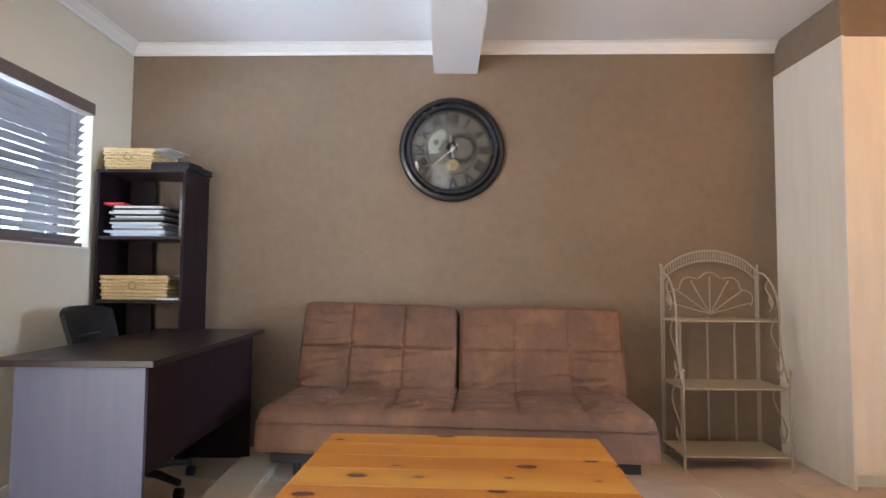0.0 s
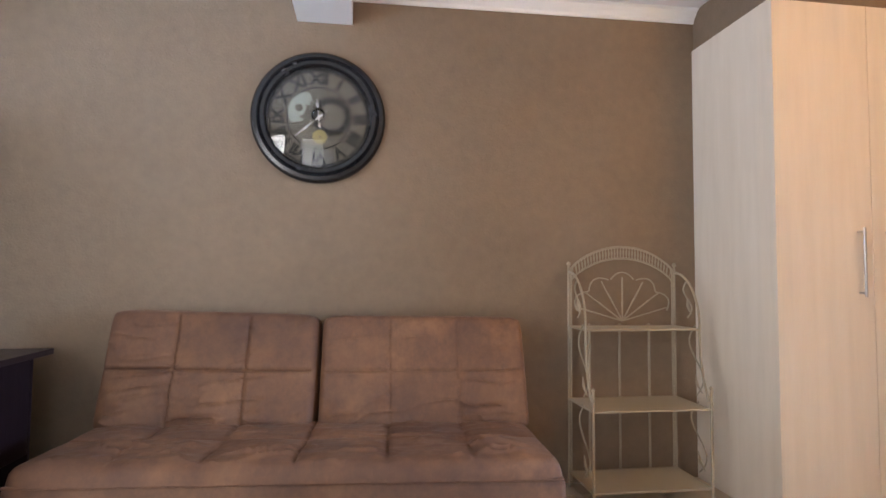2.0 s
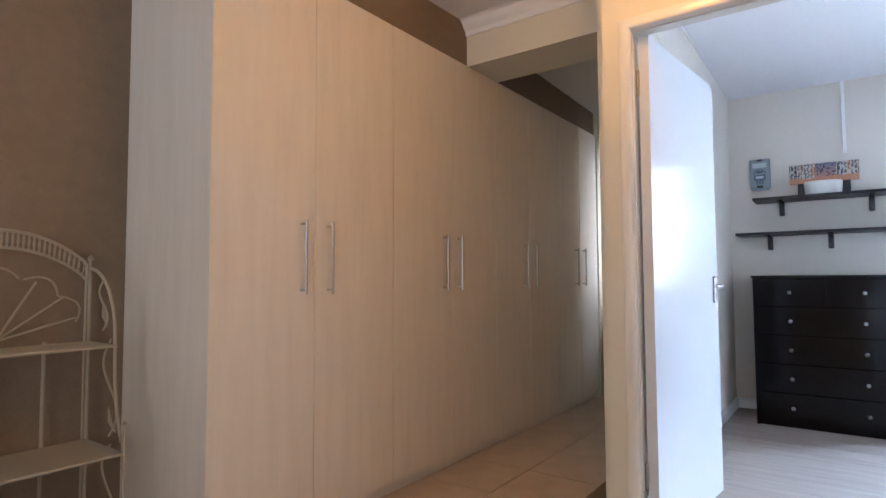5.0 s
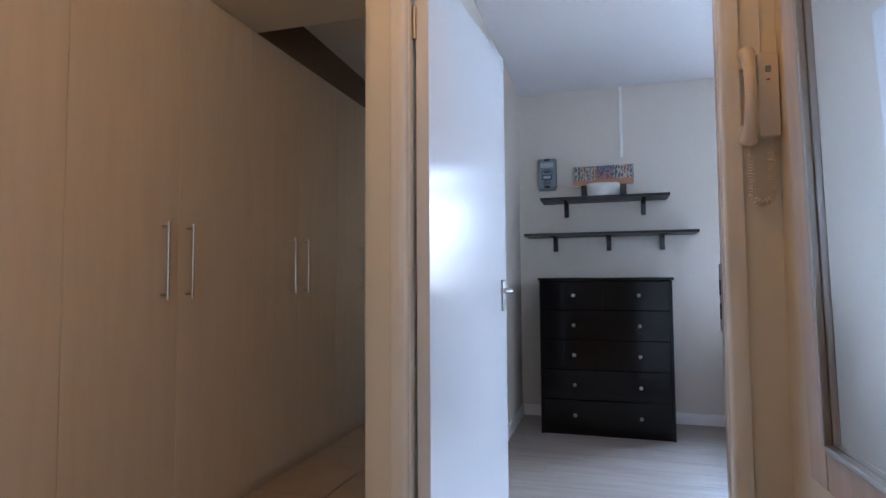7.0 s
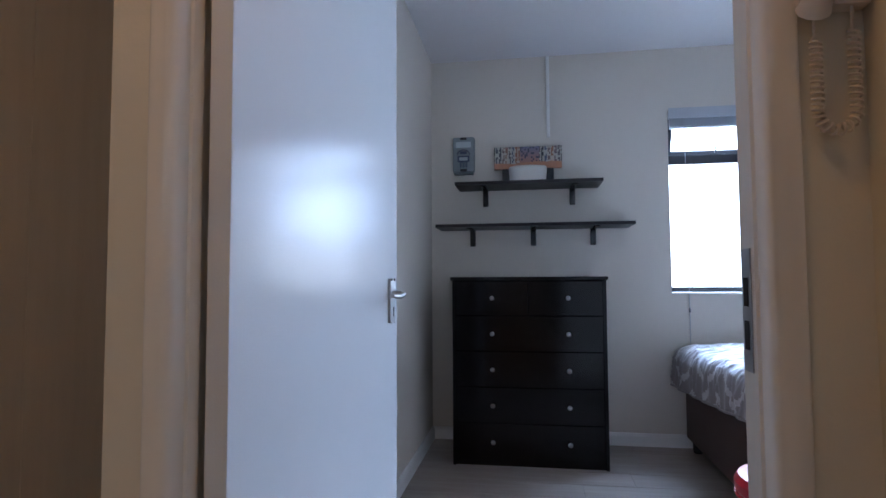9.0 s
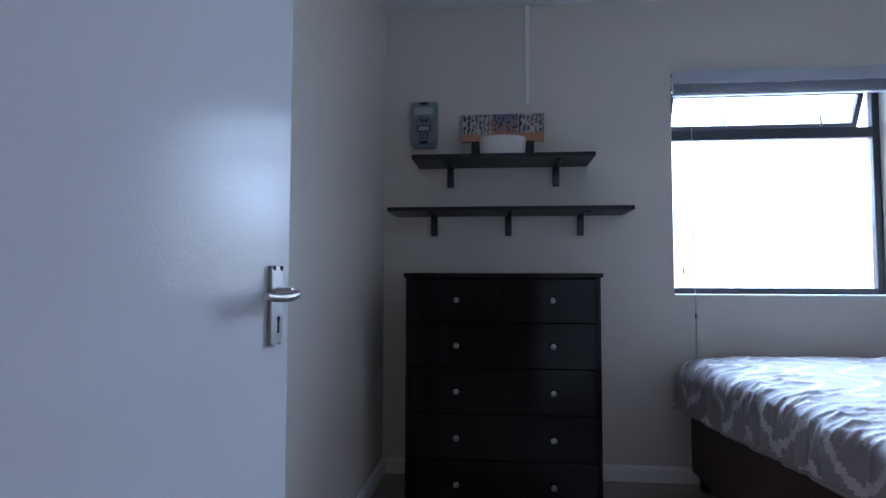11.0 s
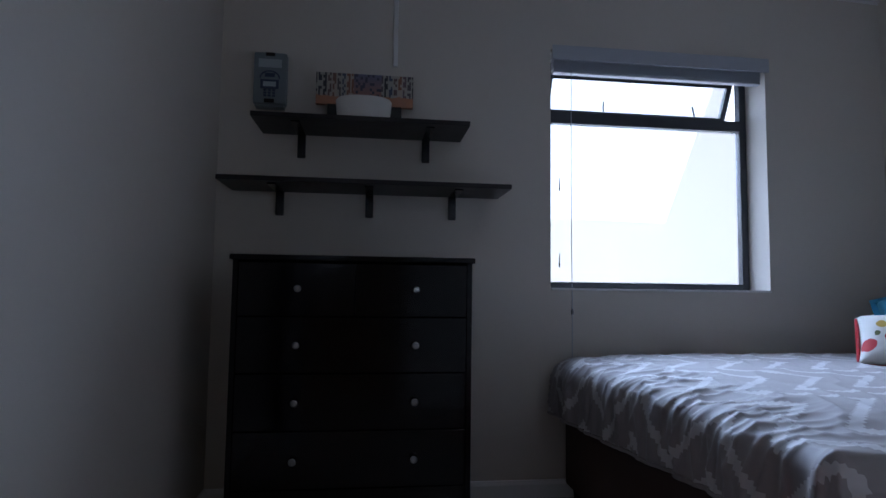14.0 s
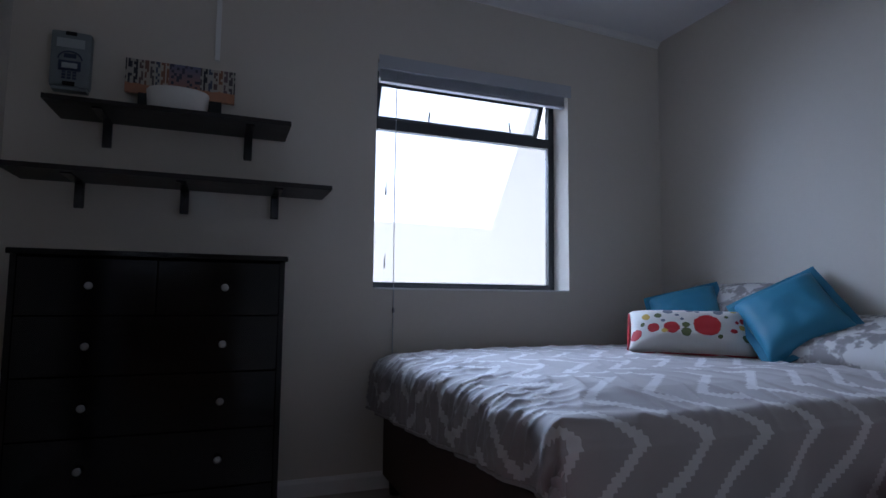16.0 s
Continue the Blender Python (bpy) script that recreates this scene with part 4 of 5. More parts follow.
def sofa():
    s = thing("sleeper_sofa", "brown distressed suede sleeper sofa with tufted back", "sofa", -0.095, 2.83, 0, -4.0)
    half = 0.955
    seat = pad(((-half, -0.022, 0.358), (half, -0.022, 0.358), (half - 0.02, 0.62, 0.362), (-half + 0.02, 0.62, 0.362)), 0.052, 6, 2, 0.022, 3.1, (220, 90), 0.006, 0.045)
    part("seat", seat, SUEDE, s, smooth=True, turn=60)
    base = boxed(-half - 0.006, half + 0.006, 0.004, 0.58, 0.200, 0.354, 0.022)
    bmesh.ops.subdivide_edges(base, edges=base.edges[:], cuts=5, use_grid_fill=True)
    for v in base.verts:
        v.co += Vector((0, 0.008, 0.005)) * noise.noise(v.co * 7)
    part("base", base, SUEDE, s, smooth=True, turn=60)
    part("welt", tube(bmesh.new(), [(-half + 0.01 + (2 * half - 0.02) * k / 40, -0.006 + 0.003 * noise.noise(Vector((k * 0.7, 0, 1))), 0.354 + 0.003 * noise.noise(Vector((k * 0.4, 2, 0)))) for k in range(41)], 0.006, 8), SUEDE, s, "stitched welt under the seat", True)
    for x0, x1, left_top, right_top, seed in ((-half + 0.012, -0.001, 0.902, 0.880, 7.7), (0.001, half - 0.004, 0.877, 0.874, 12.3)):
        lean = 0.125
        b = pad(((x0, 0.575, 0.37), (x1, 0.575, 0.37), (x1 - (0.0 if x1 < 0 else 0.020), 0.575 + lean, right_top), (x0 + (0.022 if x1 < 0 else 0.0), 0.575 + lean, left_top)), 0.095, 3, 2, 0.022 if seed < 9 else 0.010, seed, (140, 84), 0.010 if seed < 9 else 0.007, 0.032)
        part("backrest", b, SUEDE, s, smooth=True, turn=60)
    part("rail", boxed(-half + 0.1, half - 0.1, 0.585, 0.64, 0.22, 0.27), BLACK_PLASTIC, s)
    for x in (-half + 0.19, half - 0.20):
        for y in (0.08, 0.54):
            part("leg", boxed(x - 0.13, x + 0.13, y - 0.02, y + 0.02, 0.14, 0.20, 0.004), BLACK_PLASTIC, s)
            part("foot", turned(bmesh.new(), ((0.016, 0), (0.020, 0.145)), 12, (x, y, 0)), BLACK_PLASTIC, s, smooth=True)


def coffee_table():
    t = thing("coffee_table", "varnished knotty pine coffee table", "table", -0.07, 1.945, 0, -2.6)
    half, y0, y1, z = 0.515, -0.43, 0.43, 0.437
    edges = (y0, -0.27, -0.125, 0.03, 0.165, 0.30, y1)
    for a, b in zip(edges, edges[1:]):
        board = part("tabletop_board", boxed(-half, half, a + 0.0006, b - 0.0006, z - 0.030, z, 0.0009), PINE, t)
    for q in ((-half + 0.12, half - 0.12, y0 + 0.05, y0 + 0.072), (-half + 0.12, half - 0.12, y1 - 0.072, y1 - 0.05)):
        part("apron", boxed(*q, z - 0.115, z - 0.031), PINE, t)
    for x in (-half + 0.08, half - 0.08):
        for y in (y0 + 0.08, y1 - 0.08):
            part("leg", boxed(x - 0.035, x + 0.035, y - 0.035, y + 0.035, 0, z - 0.031, 0.005), PINE, t)


def desk():
    d = thing("desk", "dark wenge office desk with a deep modesty panel", "desk", -1.20, 2.22, 0, 1.0)
    part("desktop", boxed(-0.62, 0.005, 0.0, 1.32, 0.712, 0.737, 0.003), WENGE, d)
    part("side_panel", boxed(-0.535, -0.045, 0.045, 0.065, 0, 0.712, 0.002), WENGE_SHEEN, d, "wenge side panel facing the room")
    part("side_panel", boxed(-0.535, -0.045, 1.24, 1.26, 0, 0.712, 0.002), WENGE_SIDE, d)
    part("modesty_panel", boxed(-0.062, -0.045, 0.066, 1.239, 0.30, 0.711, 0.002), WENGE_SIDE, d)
    part("cross_rail", boxed(-0.30, -0.28, 0.066, 1.239, 0.62, 0.70, 0.002), WENGE, d)


def office_chair():
    c = thing("office_chair", "black mesh-back office swivel chair", "office chair", -1.64, 2.94, 0, 92)
    b = bmesh.new()
    sheet(b, 16, 14, lambda u, v: Vector(((u - 0.5) * (0.40 - 0.06 * (1 - v) ** 2), 0.20 + 0.05 * (2 * u - 1) ** 2 * -1 + 0.10 * v, 0.53 + 0.37 * v - 0.03 * (2 * u - 1) ** 4 * v)))
    ext = bmesh.ops.extrude_face_region(b, geom=b.faces[:])
    bmesh.ops.translate(b, verts=[v for v in ext["geom"] if isinstance(v, bmesh.types.BMVert)], vec=(0, 0.022, 0))
    part("backrest", b, BLACK_PLASTIC, c, "curved black backrest", True, 50)
    for k in range(4):
        z = 0.62 + 0.045 * k
        part("slot", boxed(-0.10, 0.10, 0.188 + 0.27 * (z - 0.53), 0.196 + 0.27 * (z - 0.53), z, z + 0.010, 0.003), WINDOW_STEEL, c, "dark ventilation slot")
    seat = boxed(-0.23, 0.23, -0.26, 0.20, 0.42, 0.48, 0.025)
    part("seat", seat, BLACK_PLASTIC, c, smooth=True)
    part("post", tube(bmesh.new(), [(0, 0.21, 0.42), (0, 0.27, 0.46), (0, 0.26, 0.66)], 0.018, 8), BLACK_PLASTIC, c, smooth=True)
    part("column", turned(bmesh.new(), ((0.03, 0.08), (0.03, 0.25), (0.018, 0.26), (0.018, 0.42)), 16), BLACK_PLASTIC, c, smooth=True)
    for k in range(5):
        a = k * math.tau / 5 + 0.55
        ca, sa = math.cos(a), math.sin(a)
        part("leg", tube(bmesh.new(), [(0, 0, 0.10), (0.15 * ca, 0.15 * sa, 0.098), (0.28 * ca, 0.28 * sa, 0.075)], lambda f: 0.024 - 0.008 * f, 8), BLACK_PLASTIC, c, smooth=True)
        part("castor", turned(bmesh.new(), ((0.012, -0.022), (0.026, -0.018), (0.026, 0.018), (0.012, 0.022)), 16, (0.28 * ca, 0.28 * sa, 0.027), "Y"), BLACK_PLASTIC, c, smooth=True)


def basket(name, label, x0, x1, y0, y1, z, tall, rows):
    """A woven basket: stakes, weavers that pass in front of and behind them, and a rolled rim."""
    t = thing(name, label, "basket", (x0 + x1) / 2, (y0 + y1) / 2, z)
    hx, hy, r = (x1 - x0) / 2, (y1 - y0) / 2, 0.02
    per = []
    n = 84
    total = 4 * (hx + hy)
    for k in range(n):
        s = k / n * total
        for length, start, way in ((2 * hx, (-hx, -hy), (1, 0)), (2 * hy, (hx, -hy), (0, 1)), (2 * hx, (hx, hy), (-1, 0)), (2 * hy, (-hx, hy), (0, -1))):
            if s < length:
                p = Vector((start[0] + way[0] * s, start[1] + way[1] * s, 0))
                per.append((p, Vector((way[1], -way[0], 0))))
                break
            s -= length
    step = tall / rows
    weave = bmesh.new()
    for j in range(rows):
        z1 = step * (j + 0.5)
        pts = [p * (0.95 + 0.05 * j / rows) + nrm * (0.0055 * (1 if (k // 2 + j) % 2 else -1)) + Vector((0, 0, z1)) for k, (p, nrm) in enumerate(per)]
        tube(weave, pts, step * 0.50, 5, True)
    body = part("weave", weave, WICKER, t, smooth=True, turn=80)
    stakes = bmesh.new()
    for k in range(1, n, 4):
        p = per[k][0]
        tube(stakes, [p * 0.95 + Vector((0, 0, 0.002)), p * 1.0 + Vector((0, 0, tall))], 0.0032, 5)
    part("stakes", stakes, WICKER, t)
    part("rim", tube(bmesh.new(), [p + Vector((0, 0, tall)) for p, _ in per], 0.0075, 6, True), WICKER, t, smooth=True)
    part("bottom", boxed(-hx * 0.94, hx * 0.94, -hy * 0.94, hy * 0.94, 0.001, 0.006), WICKER, t)
    part("handle_ring", tube(bmesh.new(), [(0.020 * math.cos(a), -hy - 0.011, tall * 0.62 + 0.020 * math.sin(a)) for a in [k * math.tau / 16 for k in range(16)]], 0.0035, 6, True), BRASS, t, "dark ring handle", True)
    return t


def bookcase():
    x0, x1, y0, y1 = -2.12, -1.612, 3.306, 3.62
    c = thing("bookcase", "dark wenge open bookcase, half-full", "bookcase", (x0 + x1) / 2, y0, 0)
    h, d = (x1 - x0) / 2, y1 - y0
    part("side", boxed(-h, -h + 0.018, 0, d, 0, 1.640, 0.0015), WENGE_SIDE, c)
    part("side", boxed(h - 0.018, h, 0, d, 0, 1.640, 0.0015), WENGE_SIDE, c)
    part("top", boxed(-h - 0.004, h + 0.004, -0.004, d, 1.6405, 1.658, 0.0015), WENGE, c)
    for z in (0.08, 0.50, 0.915, 1.276):
        part("shelf", boxed(-h + 0.0185, h - 0.0185, 0.006, d, z - 0.018, z, 0.0015), WENGE, c)
    part("back_panel", boxed(-h + 0.0185, -h + 0.17, d - 0.006, d, 0.09, 1.64), WENGE, c)
    basket("wicker_basket", "pale wicker basket heaped with papers on top of the bookcase", -2.095, -1.815, 3.325, 3.60, 1.659, 0.118, 7)
    basket("wicker_basket", "pale wicker basket on a bookcase shelf", -2.088, -1.715, 3.325, 3.60, 0.916, 0.130, 7)
    random.seed(4)
    for k in range(4):
        p = thing("paper_sheet", "loose white papers sticking out of the wicker basket", "paper", -1.93 + 0.03 * k, 3.45, 1.762 + 0.007 * k, random.uniform(-14, 14))
        part("sheet", boxed(-0.13, 0.13, -0.095, 0.095, 0, 0.004, 0.001), PAPER, p)
    lap = thing("laptop_bag", "slim black folder bag lying on the bookcase", "bag", -1.70, 3.45, 1.659, -4)
    part("body", boxed(-0.115, 0.115, -0.14, 0.14, 0, 0.036, 0.010), BLACK_PLASTIC, lap, smooth=True)
    part("flap", boxed(-0.113, 0.113, -0.136, 0.02, 0.0365, 0.043, 0.003), BLACK_PLASTIC, lap)
    z = 1.277
    kinds = {"m": ("magazine", "pale blue magazines in a pile", PAPER_BLUE), "p": ("paper_stack", "stack of white papers in a pile", PAPER), "f": ("folder", "dark document folder in a pile", BLACK_PLASTIC), "g": ("folder", "grey card folder in a pile", PAPER_GREY)}
    for letter in "mpmmgpmpfgpfppfp":
        nm, lab, m = kinds[letter]
        tall = random.choice((0.006, 0.009, 0.013, 0.019))
        wide = random.uniform(0.27, 0.36)
        f = thing(nm, lab, "papers", -1.898 + random.uniform(-0.015, 0.015), 3.445 + random.uniform(-0.03, 0.01), z, random.uniform(-4, 4))
        part("body", boxed(-wide / 2, wide / 2, -0.11, 0.11, 0.0004, tall, 0.0015), m, f)
        z += tall + 0.0006
    r = thing("red_folder", "red card folder on top of the paper pile", "folder", -2.035, 3.43, z, 6)
    part("cover", boxed(-0.06, 0.05, -0.11, 0.10, 0, 0.016, 0.003), PAPER_RED, r)
    g = thing("file_box", "grey upright file leaning on the shelf side", "folder", -1.652, 3.47, 1.277, 0)
    part("cover", boxed(-0.018, 0.018, -0.11, 0.11, 0, 0.21, 0.003), PAPER_GREY, g)
    p = thing("paper_sheet", "white papers lying beside the basket", "paper", -1.70, 3.365, 0.916, 8)
    part("sheet", boxed(-0.065, 0.065, -0.05, 0.10, 0, 0.009, 0.001), PAPER, p)
    j = thing("small_jar", "small white jar behind the basket rim", "jar", -1.755, 3.56, 0.916)
    part("body", turned(bmesh.new(), ((0.022, 0), (0.022, 0.13), (0.018, 0.14)), 16), PAPER, j, smooth=True)


ROMAN = ("XII", "I", "II", "III", "IIII", "V", "VI", "VII", "VIII", "IX", "X", "XI")


def wall_clock():
    R = 0.332
    c = thing("wall_clock", "large round black-framed skeleton wall clock with Roman numerals", "clock", -0.098, SOFA_Y, 1.862)

    def ring(profile, sides=64):
        bm = bmesh.new()
        rings = []
        for r, y in profile:
            rings.append([bm.verts.new((r * math.cos(k * math.tau / sides), -y, r * math.sin(k * math.tau / sides))) for k in range(sides)])
        for a, b in zip(rings, rings[1:] + rings[:1]):
            for k in range(sides):
                bm.faces.new((a[k], a[(k + 1) % sides], b[(k + 1) % sides], b[k]))
        return bm

    part("rim", ring(((R, 0.002), (R, 0.030), (R - 0.012, 0.046), (R - 0.030, 0.050), (R - 0.040, 0.040), (R - 0.050, 0.052), (R - 0.066, 0.050), (R - 0.078, 0.030), (R - 0.080, 0.002))), BLACK_FRAME, c, "moulded black frame", True, 30)
    part("backing", turned(bmesh.new(), ((R - 0.085, -0.002), (R - 0.085, -0.010)), 64, axis="Y"), DIAL, c, "aged brown dial")
    inner, outer = 0.160, 0.236
    for r0, r1 in ((outer, outer + 0.010), (inner - 0.006, inner)):
        part("chapter_ring", ring(((r0, 0.012), (r0, 0.016), (r1, 0.016), (r1, 0.012))), DIAL_DARK, c)
    for k, text in enumerate(ROMAN):
        cu = bpy.data.curves.new("numeral", "FONT")
        cu.body, cu.size, cu.extrude, cu.align_x, cu.align_y = text, 0.078, 0.001, "CENTER", "CENTER"
        cu.space_character, cu.offset = 0.95, 0.0042
        a = k * math.tau / 12
        ob = new("numeral", cu)
        dg = bpy.context.evaluated_depsgraph_get()
        mesh = bpy.data.meshes.new_from_object(ob.evaluated_get(dg))
        bpy.data.objects.remove(ob)
        mesh.materials.clear()
        mesh.materials.append(DIAL_DARK)
        num = new("numeral", mesh)
        num.parent = c
        num.matrix_local = Matrix.Translation((0.198 * math.sin(a), -0.0145, 0.198 * math.cos(a))) @ Matrix.Rotation(a, 4, "Y") @ pose(0, 0, 0, 90, 0, 0)

    def gear(r, teeth, hole, depth, y, at):
        bm = bmesh.new()
        outer_r, inner_r = [], []
        for k in range(teeth * 4):
            rr = r if k % 4 in (0, 1) else r - depth
            a = k * math.tau / (teeth * 4)
            outer_r.append((rr * math.cos(a), rr * math.sin(a)))
            inner_r.append((hole * math.cos(a), hole * math.sin(a)))
        n = len(outer_r)
        lay = []
        for yy in (y, y + 0.003):
            lay.append(([bm.verts.new((at[0] + px, -yy, at[1] + pz)) for px, pz in outer_r], [bm.verts.new((at[0] + px, -yy, at[1] + pz)) for px, pz in inner_r]))
        for k in range(n):
            q = (k + 1) % n
            for o, i in lay:
                bm.faces.new((o[k], o[q], i[q], i[k]))
            bm.faces.new((lay[0][0][k], lay[0][0][q], lay[1][0][q], lay[1][0][k]))
            bm.faces.new((lay[0][1][k], lay[0][1][q], lay[1][1][q], lay[1][1][k]))
        return bm

    def crescent():
        """A toothed segment of a wheel, its ends cut into teeth."""
        bm = bmesh.new()
        line = []
        for k in range(25):
            a = radians(110 + 82 * k / 24)
            swell = math.sin(math.pi * k / 24) ** 0.5
            line.append(((0.128 + 0.030 * swell) * math.cos(a), (0.128 + 0.030 * swell) * math.sin(a)))
        for k in range(25):
            a = radians(192 - 82 * k / 24)
            notch = 0.016 if (k // 3) % 2 and not 8 < k < 16 else 0.0
            line.append(((0.078 + notch) * math.cos(a), (0.078 + notch) * math.sin(a)))
        caps = [[bm.verts.new((x, -yy, z)) for x, z in line] for yy in (0.017, 0.021)]
        n = len(line)
        for row in caps:
            for k in range(24):
                bm.faces.new((row[k], row[k + 1], row[n - 2 - k], row[n - 1 - k]))
        for k in range(n):
            bm.faces.new((caps[0][k], caps[0][(k + 1) % n], caps[1][(k + 1) % n], caps[1][k]))
        return bm

    part("gear", gear(0.105, 26, 0.066, 0.012, 0.013, (0.062, 0.010)), DIAL_DARK, c, "large dark gear")
    part("gear", crescent(), DIAL_PALE, c, "pale green gear segment")
    part("dial_edge", ring(((0.243, 0.003), (0.243, 0.0118), (R - 0.082, 0.0118), (R - 0.082, 0.003))), DIAL_DARK, c)
    part("gear", gear(0.038, 14, 0.006, 0.004, 0.017, (0.006, -0.096)), BRASS, c, "brass gear")
    part("disc", turned(bmesh.new(), ((0.052, -0.0115), (0.052, -0.0135)), 32, (0.092, 0, 0.022), "Y"), DIAL, c)
    part("disc", turned(bmesh.new(), ((0.020, -0.0205), (0.017, -0.0235)), 20, (-0.098, 0, 0.048), "Y"), DIAL, c)

    def hand(angle, reach, tail, wide, y):
        ca, sa = math.cos(angle), math.sin(angle)
        out = [(-tail, 0.002), (-tail * 0.7, wide), (0, 0.0035), (reach * 0.55, 0.003), (reach * 0.72, wide), (reach * 0.82, 0.003), (reach, 0.0012)]
        pts = [(d, w) for d, w in out] + [(d, -w) for d, w in out[::-1]]
        bm = bmesh.new()
        loops = [[bm.verts.new((d * sa + w * ca, -yy, d * ca - w * sa)) for d, w in pts] for yy in (y, y + 0.0015)]
        bm.faces.new(loops[0])
        bm.faces.new(loops[1][::-1])
        for k in range(len(pts)):
            q = (k + 1) % len(pts)
            bm.faces.new((loops[0][k], loops[0][q], loops[1][q], loops[1][k]))
        return bm

    part("hour_hand", hand(radians(-7), 0.095, 0.055, 0.009, 0.026), HAND_STEEL, c, "polished hour hand")
    part("minute_hand", hand(radians(-131), 0.125, 0.055, 0.008, 0.029), HAND_STEEL, c, "polished minute hand")
    part("second_hand", hand(radians(-131), 0.150, 0.02, 0.002, 0.031), HAND_STEEL, c)
    part("hub", turned(bmesh.new(), ((0.008, -0.024), (0.008, -0.034)), 16, axis="Y"), HAND_STEEL, c)
    g = part("glass", turned(bmesh.new(), [((R - 0.078) * q / 10, -0.062 + 0.026 * (q / 10) ** 2) for q in range(10, 0, -1)] + [((R - 0.078) * q / 10, -0.059 + 0.026 * (q / 10) ** 2) for q in range(1, 11)], 64, axis="Y", start=False, end=False), GLASS, c, "domed clear cover glass", True, 180)
    g.visible_shadow = False


def bakers_rack():
    x0, x1, yf, yb = 1.196, 1.786, 3.315, 3.625
    r = thing("bakers_rack", "cream wrought-iron baker's rack with three empty shelves", "rack", (x0 + x1) / 2, yb, 0)
    h = (x1 - x0) / 2
    f = yf - yb
    top, apex = 1.130, 1.234
    for x in (-h, h):
        part("back_post", tube(bmesh.new(), [(x, 0, 0), (x, 0, top)], 0.0065, 8), RACK_PAINT, r, smooth=True)
        part("back_post", tube(bmesh.new(), [(x * 0.955, 0.0, 0.03), (x * 0.955, 0, top - 0.02)], 0.005, 8), RACK_PAINT, r, smooth=True)
        part("finial", turned(bmesh.new(), ((0.004, 0), (0.011, 0.008), (0.008, 0.018), (0.001, 0.024)), 12, (x, 0, top)), RACK_PAINT, r, smooth=True)
        part("front_leg", tube(bmesh.new(), [(x, f - 0.012, 0), (x, f, 0.02), (x, f, 0.540)], 0.0070, 8), RACK_PAINT, r, smooth=True)
        part("foot", turned(bmesh.new(), ((0.011, 0), (0.009, 0.015)), 10, (x, f - 0.012, 0)), RACK_PAINT, r, smooth=True)
        part("finial", turned(bmesh.new(), ((0.0065, 0), (0.010, 0.008), (0.001, 0.020)), 12, (x, f, 0.540)), RACK_PAINT, r, smooth=True)
        f1 = f * 0.72
        part("front_bow", tube(bmesh.new(), [(x, f1 * math.sin(k / 12 * math.pi / 2), 0.84 + 0.26 * math.cos(k / 12 * math.pi / 2)) for k in range(13)] + [(x, f1, 0.76), (x, f1 * 1.02, 0.68), (x, f1 * 1.12, 0.58), (x, f1 * 1.30, 0.48)], 0.0062, 8), RACK_PAINT, r, smooth=True)
        for z0, z1, yy in ((0.49, 0.84, 0.86), (0.12, 0.46, 0.92), (0.87, 1.06, 0.55)):
            part("scroll", tube(bmesh.new(), [(x, f * yy * (0.72 + 0.22 * math.sin(k / 14 * math.tau)), z0 + (z1 - z0) * k / 14) for k in range(15)], 0.004, 6), RACK_PAINT, r, smooth=True)
            part("leaf", tube(bmesh.new(), [(x, f * yy * 0.9, z0 + 0.02), (x, f * yy * 0.74, z0 + 0.055), (x, f * yy * 0.70, z0 + 0.10)], lambda q: 0.007 * math.sin(math.pi * min(0.96, q * 0.9 + 0.08)) + 0.001, 6), RACK_PAINT, r, smooth=True)

    def arch(z_side, z_top, k):
        s = 2 * k - 1
        return (s * h, 0, z_side + (z_top - z_side) * (1 - s * s) ** 0.8)

    part("arch", tube(bmesh.new(), [arch(top - 0.03, apex, k / 28) for k in range(29)], 0.006, 8), RACK_PAINT, r, smooth=True)
    part("arch", tube(bmesh.new(), [arch(top - 0.09, apex - 0.062, k / 28) for k in range(29)], 0.005, 8), RACK_PAINT, r, smooth=True)
    for k in range(2, 35):
        q = k / 36
        lo, hi = arch(top - 0.09, apex - 0.062, q), arch(top - 0.03, apex, q)
        cz, rr = (lo[2] + hi[2]) / 2, (hi[2] - lo[2]) * 0.46
        part("ring", tube(bmesh.new(), [(lo[0] + 0.011 * math.cos(a), 0, cz + rr * math.sin(a)) for a in [j * math.tau / 12 for j in range(12)]], 0.0026, 5, True), RACK_PAINT, r, smooth=True)
    root = (0, 0, 0.845)
    for a, reach in ((-72, 0.26), (-50, 0.27), (-26, 0.265), (0, 0.265), (26, 0.265), (50, 0.27), (72, 0.26)):
        ca = radians(a)
        part("sunray", tube(bmesh.new(), [root, (math.sin(ca) * reach, 0, 0.845 + math.cos(ca) * reach * 0.86)], 0.0042, 6), RACK_PAINT, r, smooth=True)
    for a in (-62, -32, 0, 32, 62):
        pts = []
        for k in range(9):
            b = radians(a) + (k / 8 - 0.5) * radians(29)
            d = 0.255 + 0.035 * math.sin(math.pi * k / 8)
            pts.append((math.sin(b) * d, 0, 0.845 + math.cos(b) * d * 0.88))
        part("petal", tube(bmesh.new(), pts, 0.004, 6), RACK_PAINT, r, smooth=True)
    for x in (-h * 0.62, -h * 0.06, h * 0.5):
        part("back_rod", tube(bmesh.new(), [(x, 0, 0.07), (x, 0, 0.83)], 0.0068, 8), RACK_PAINT, r, smooth=True)
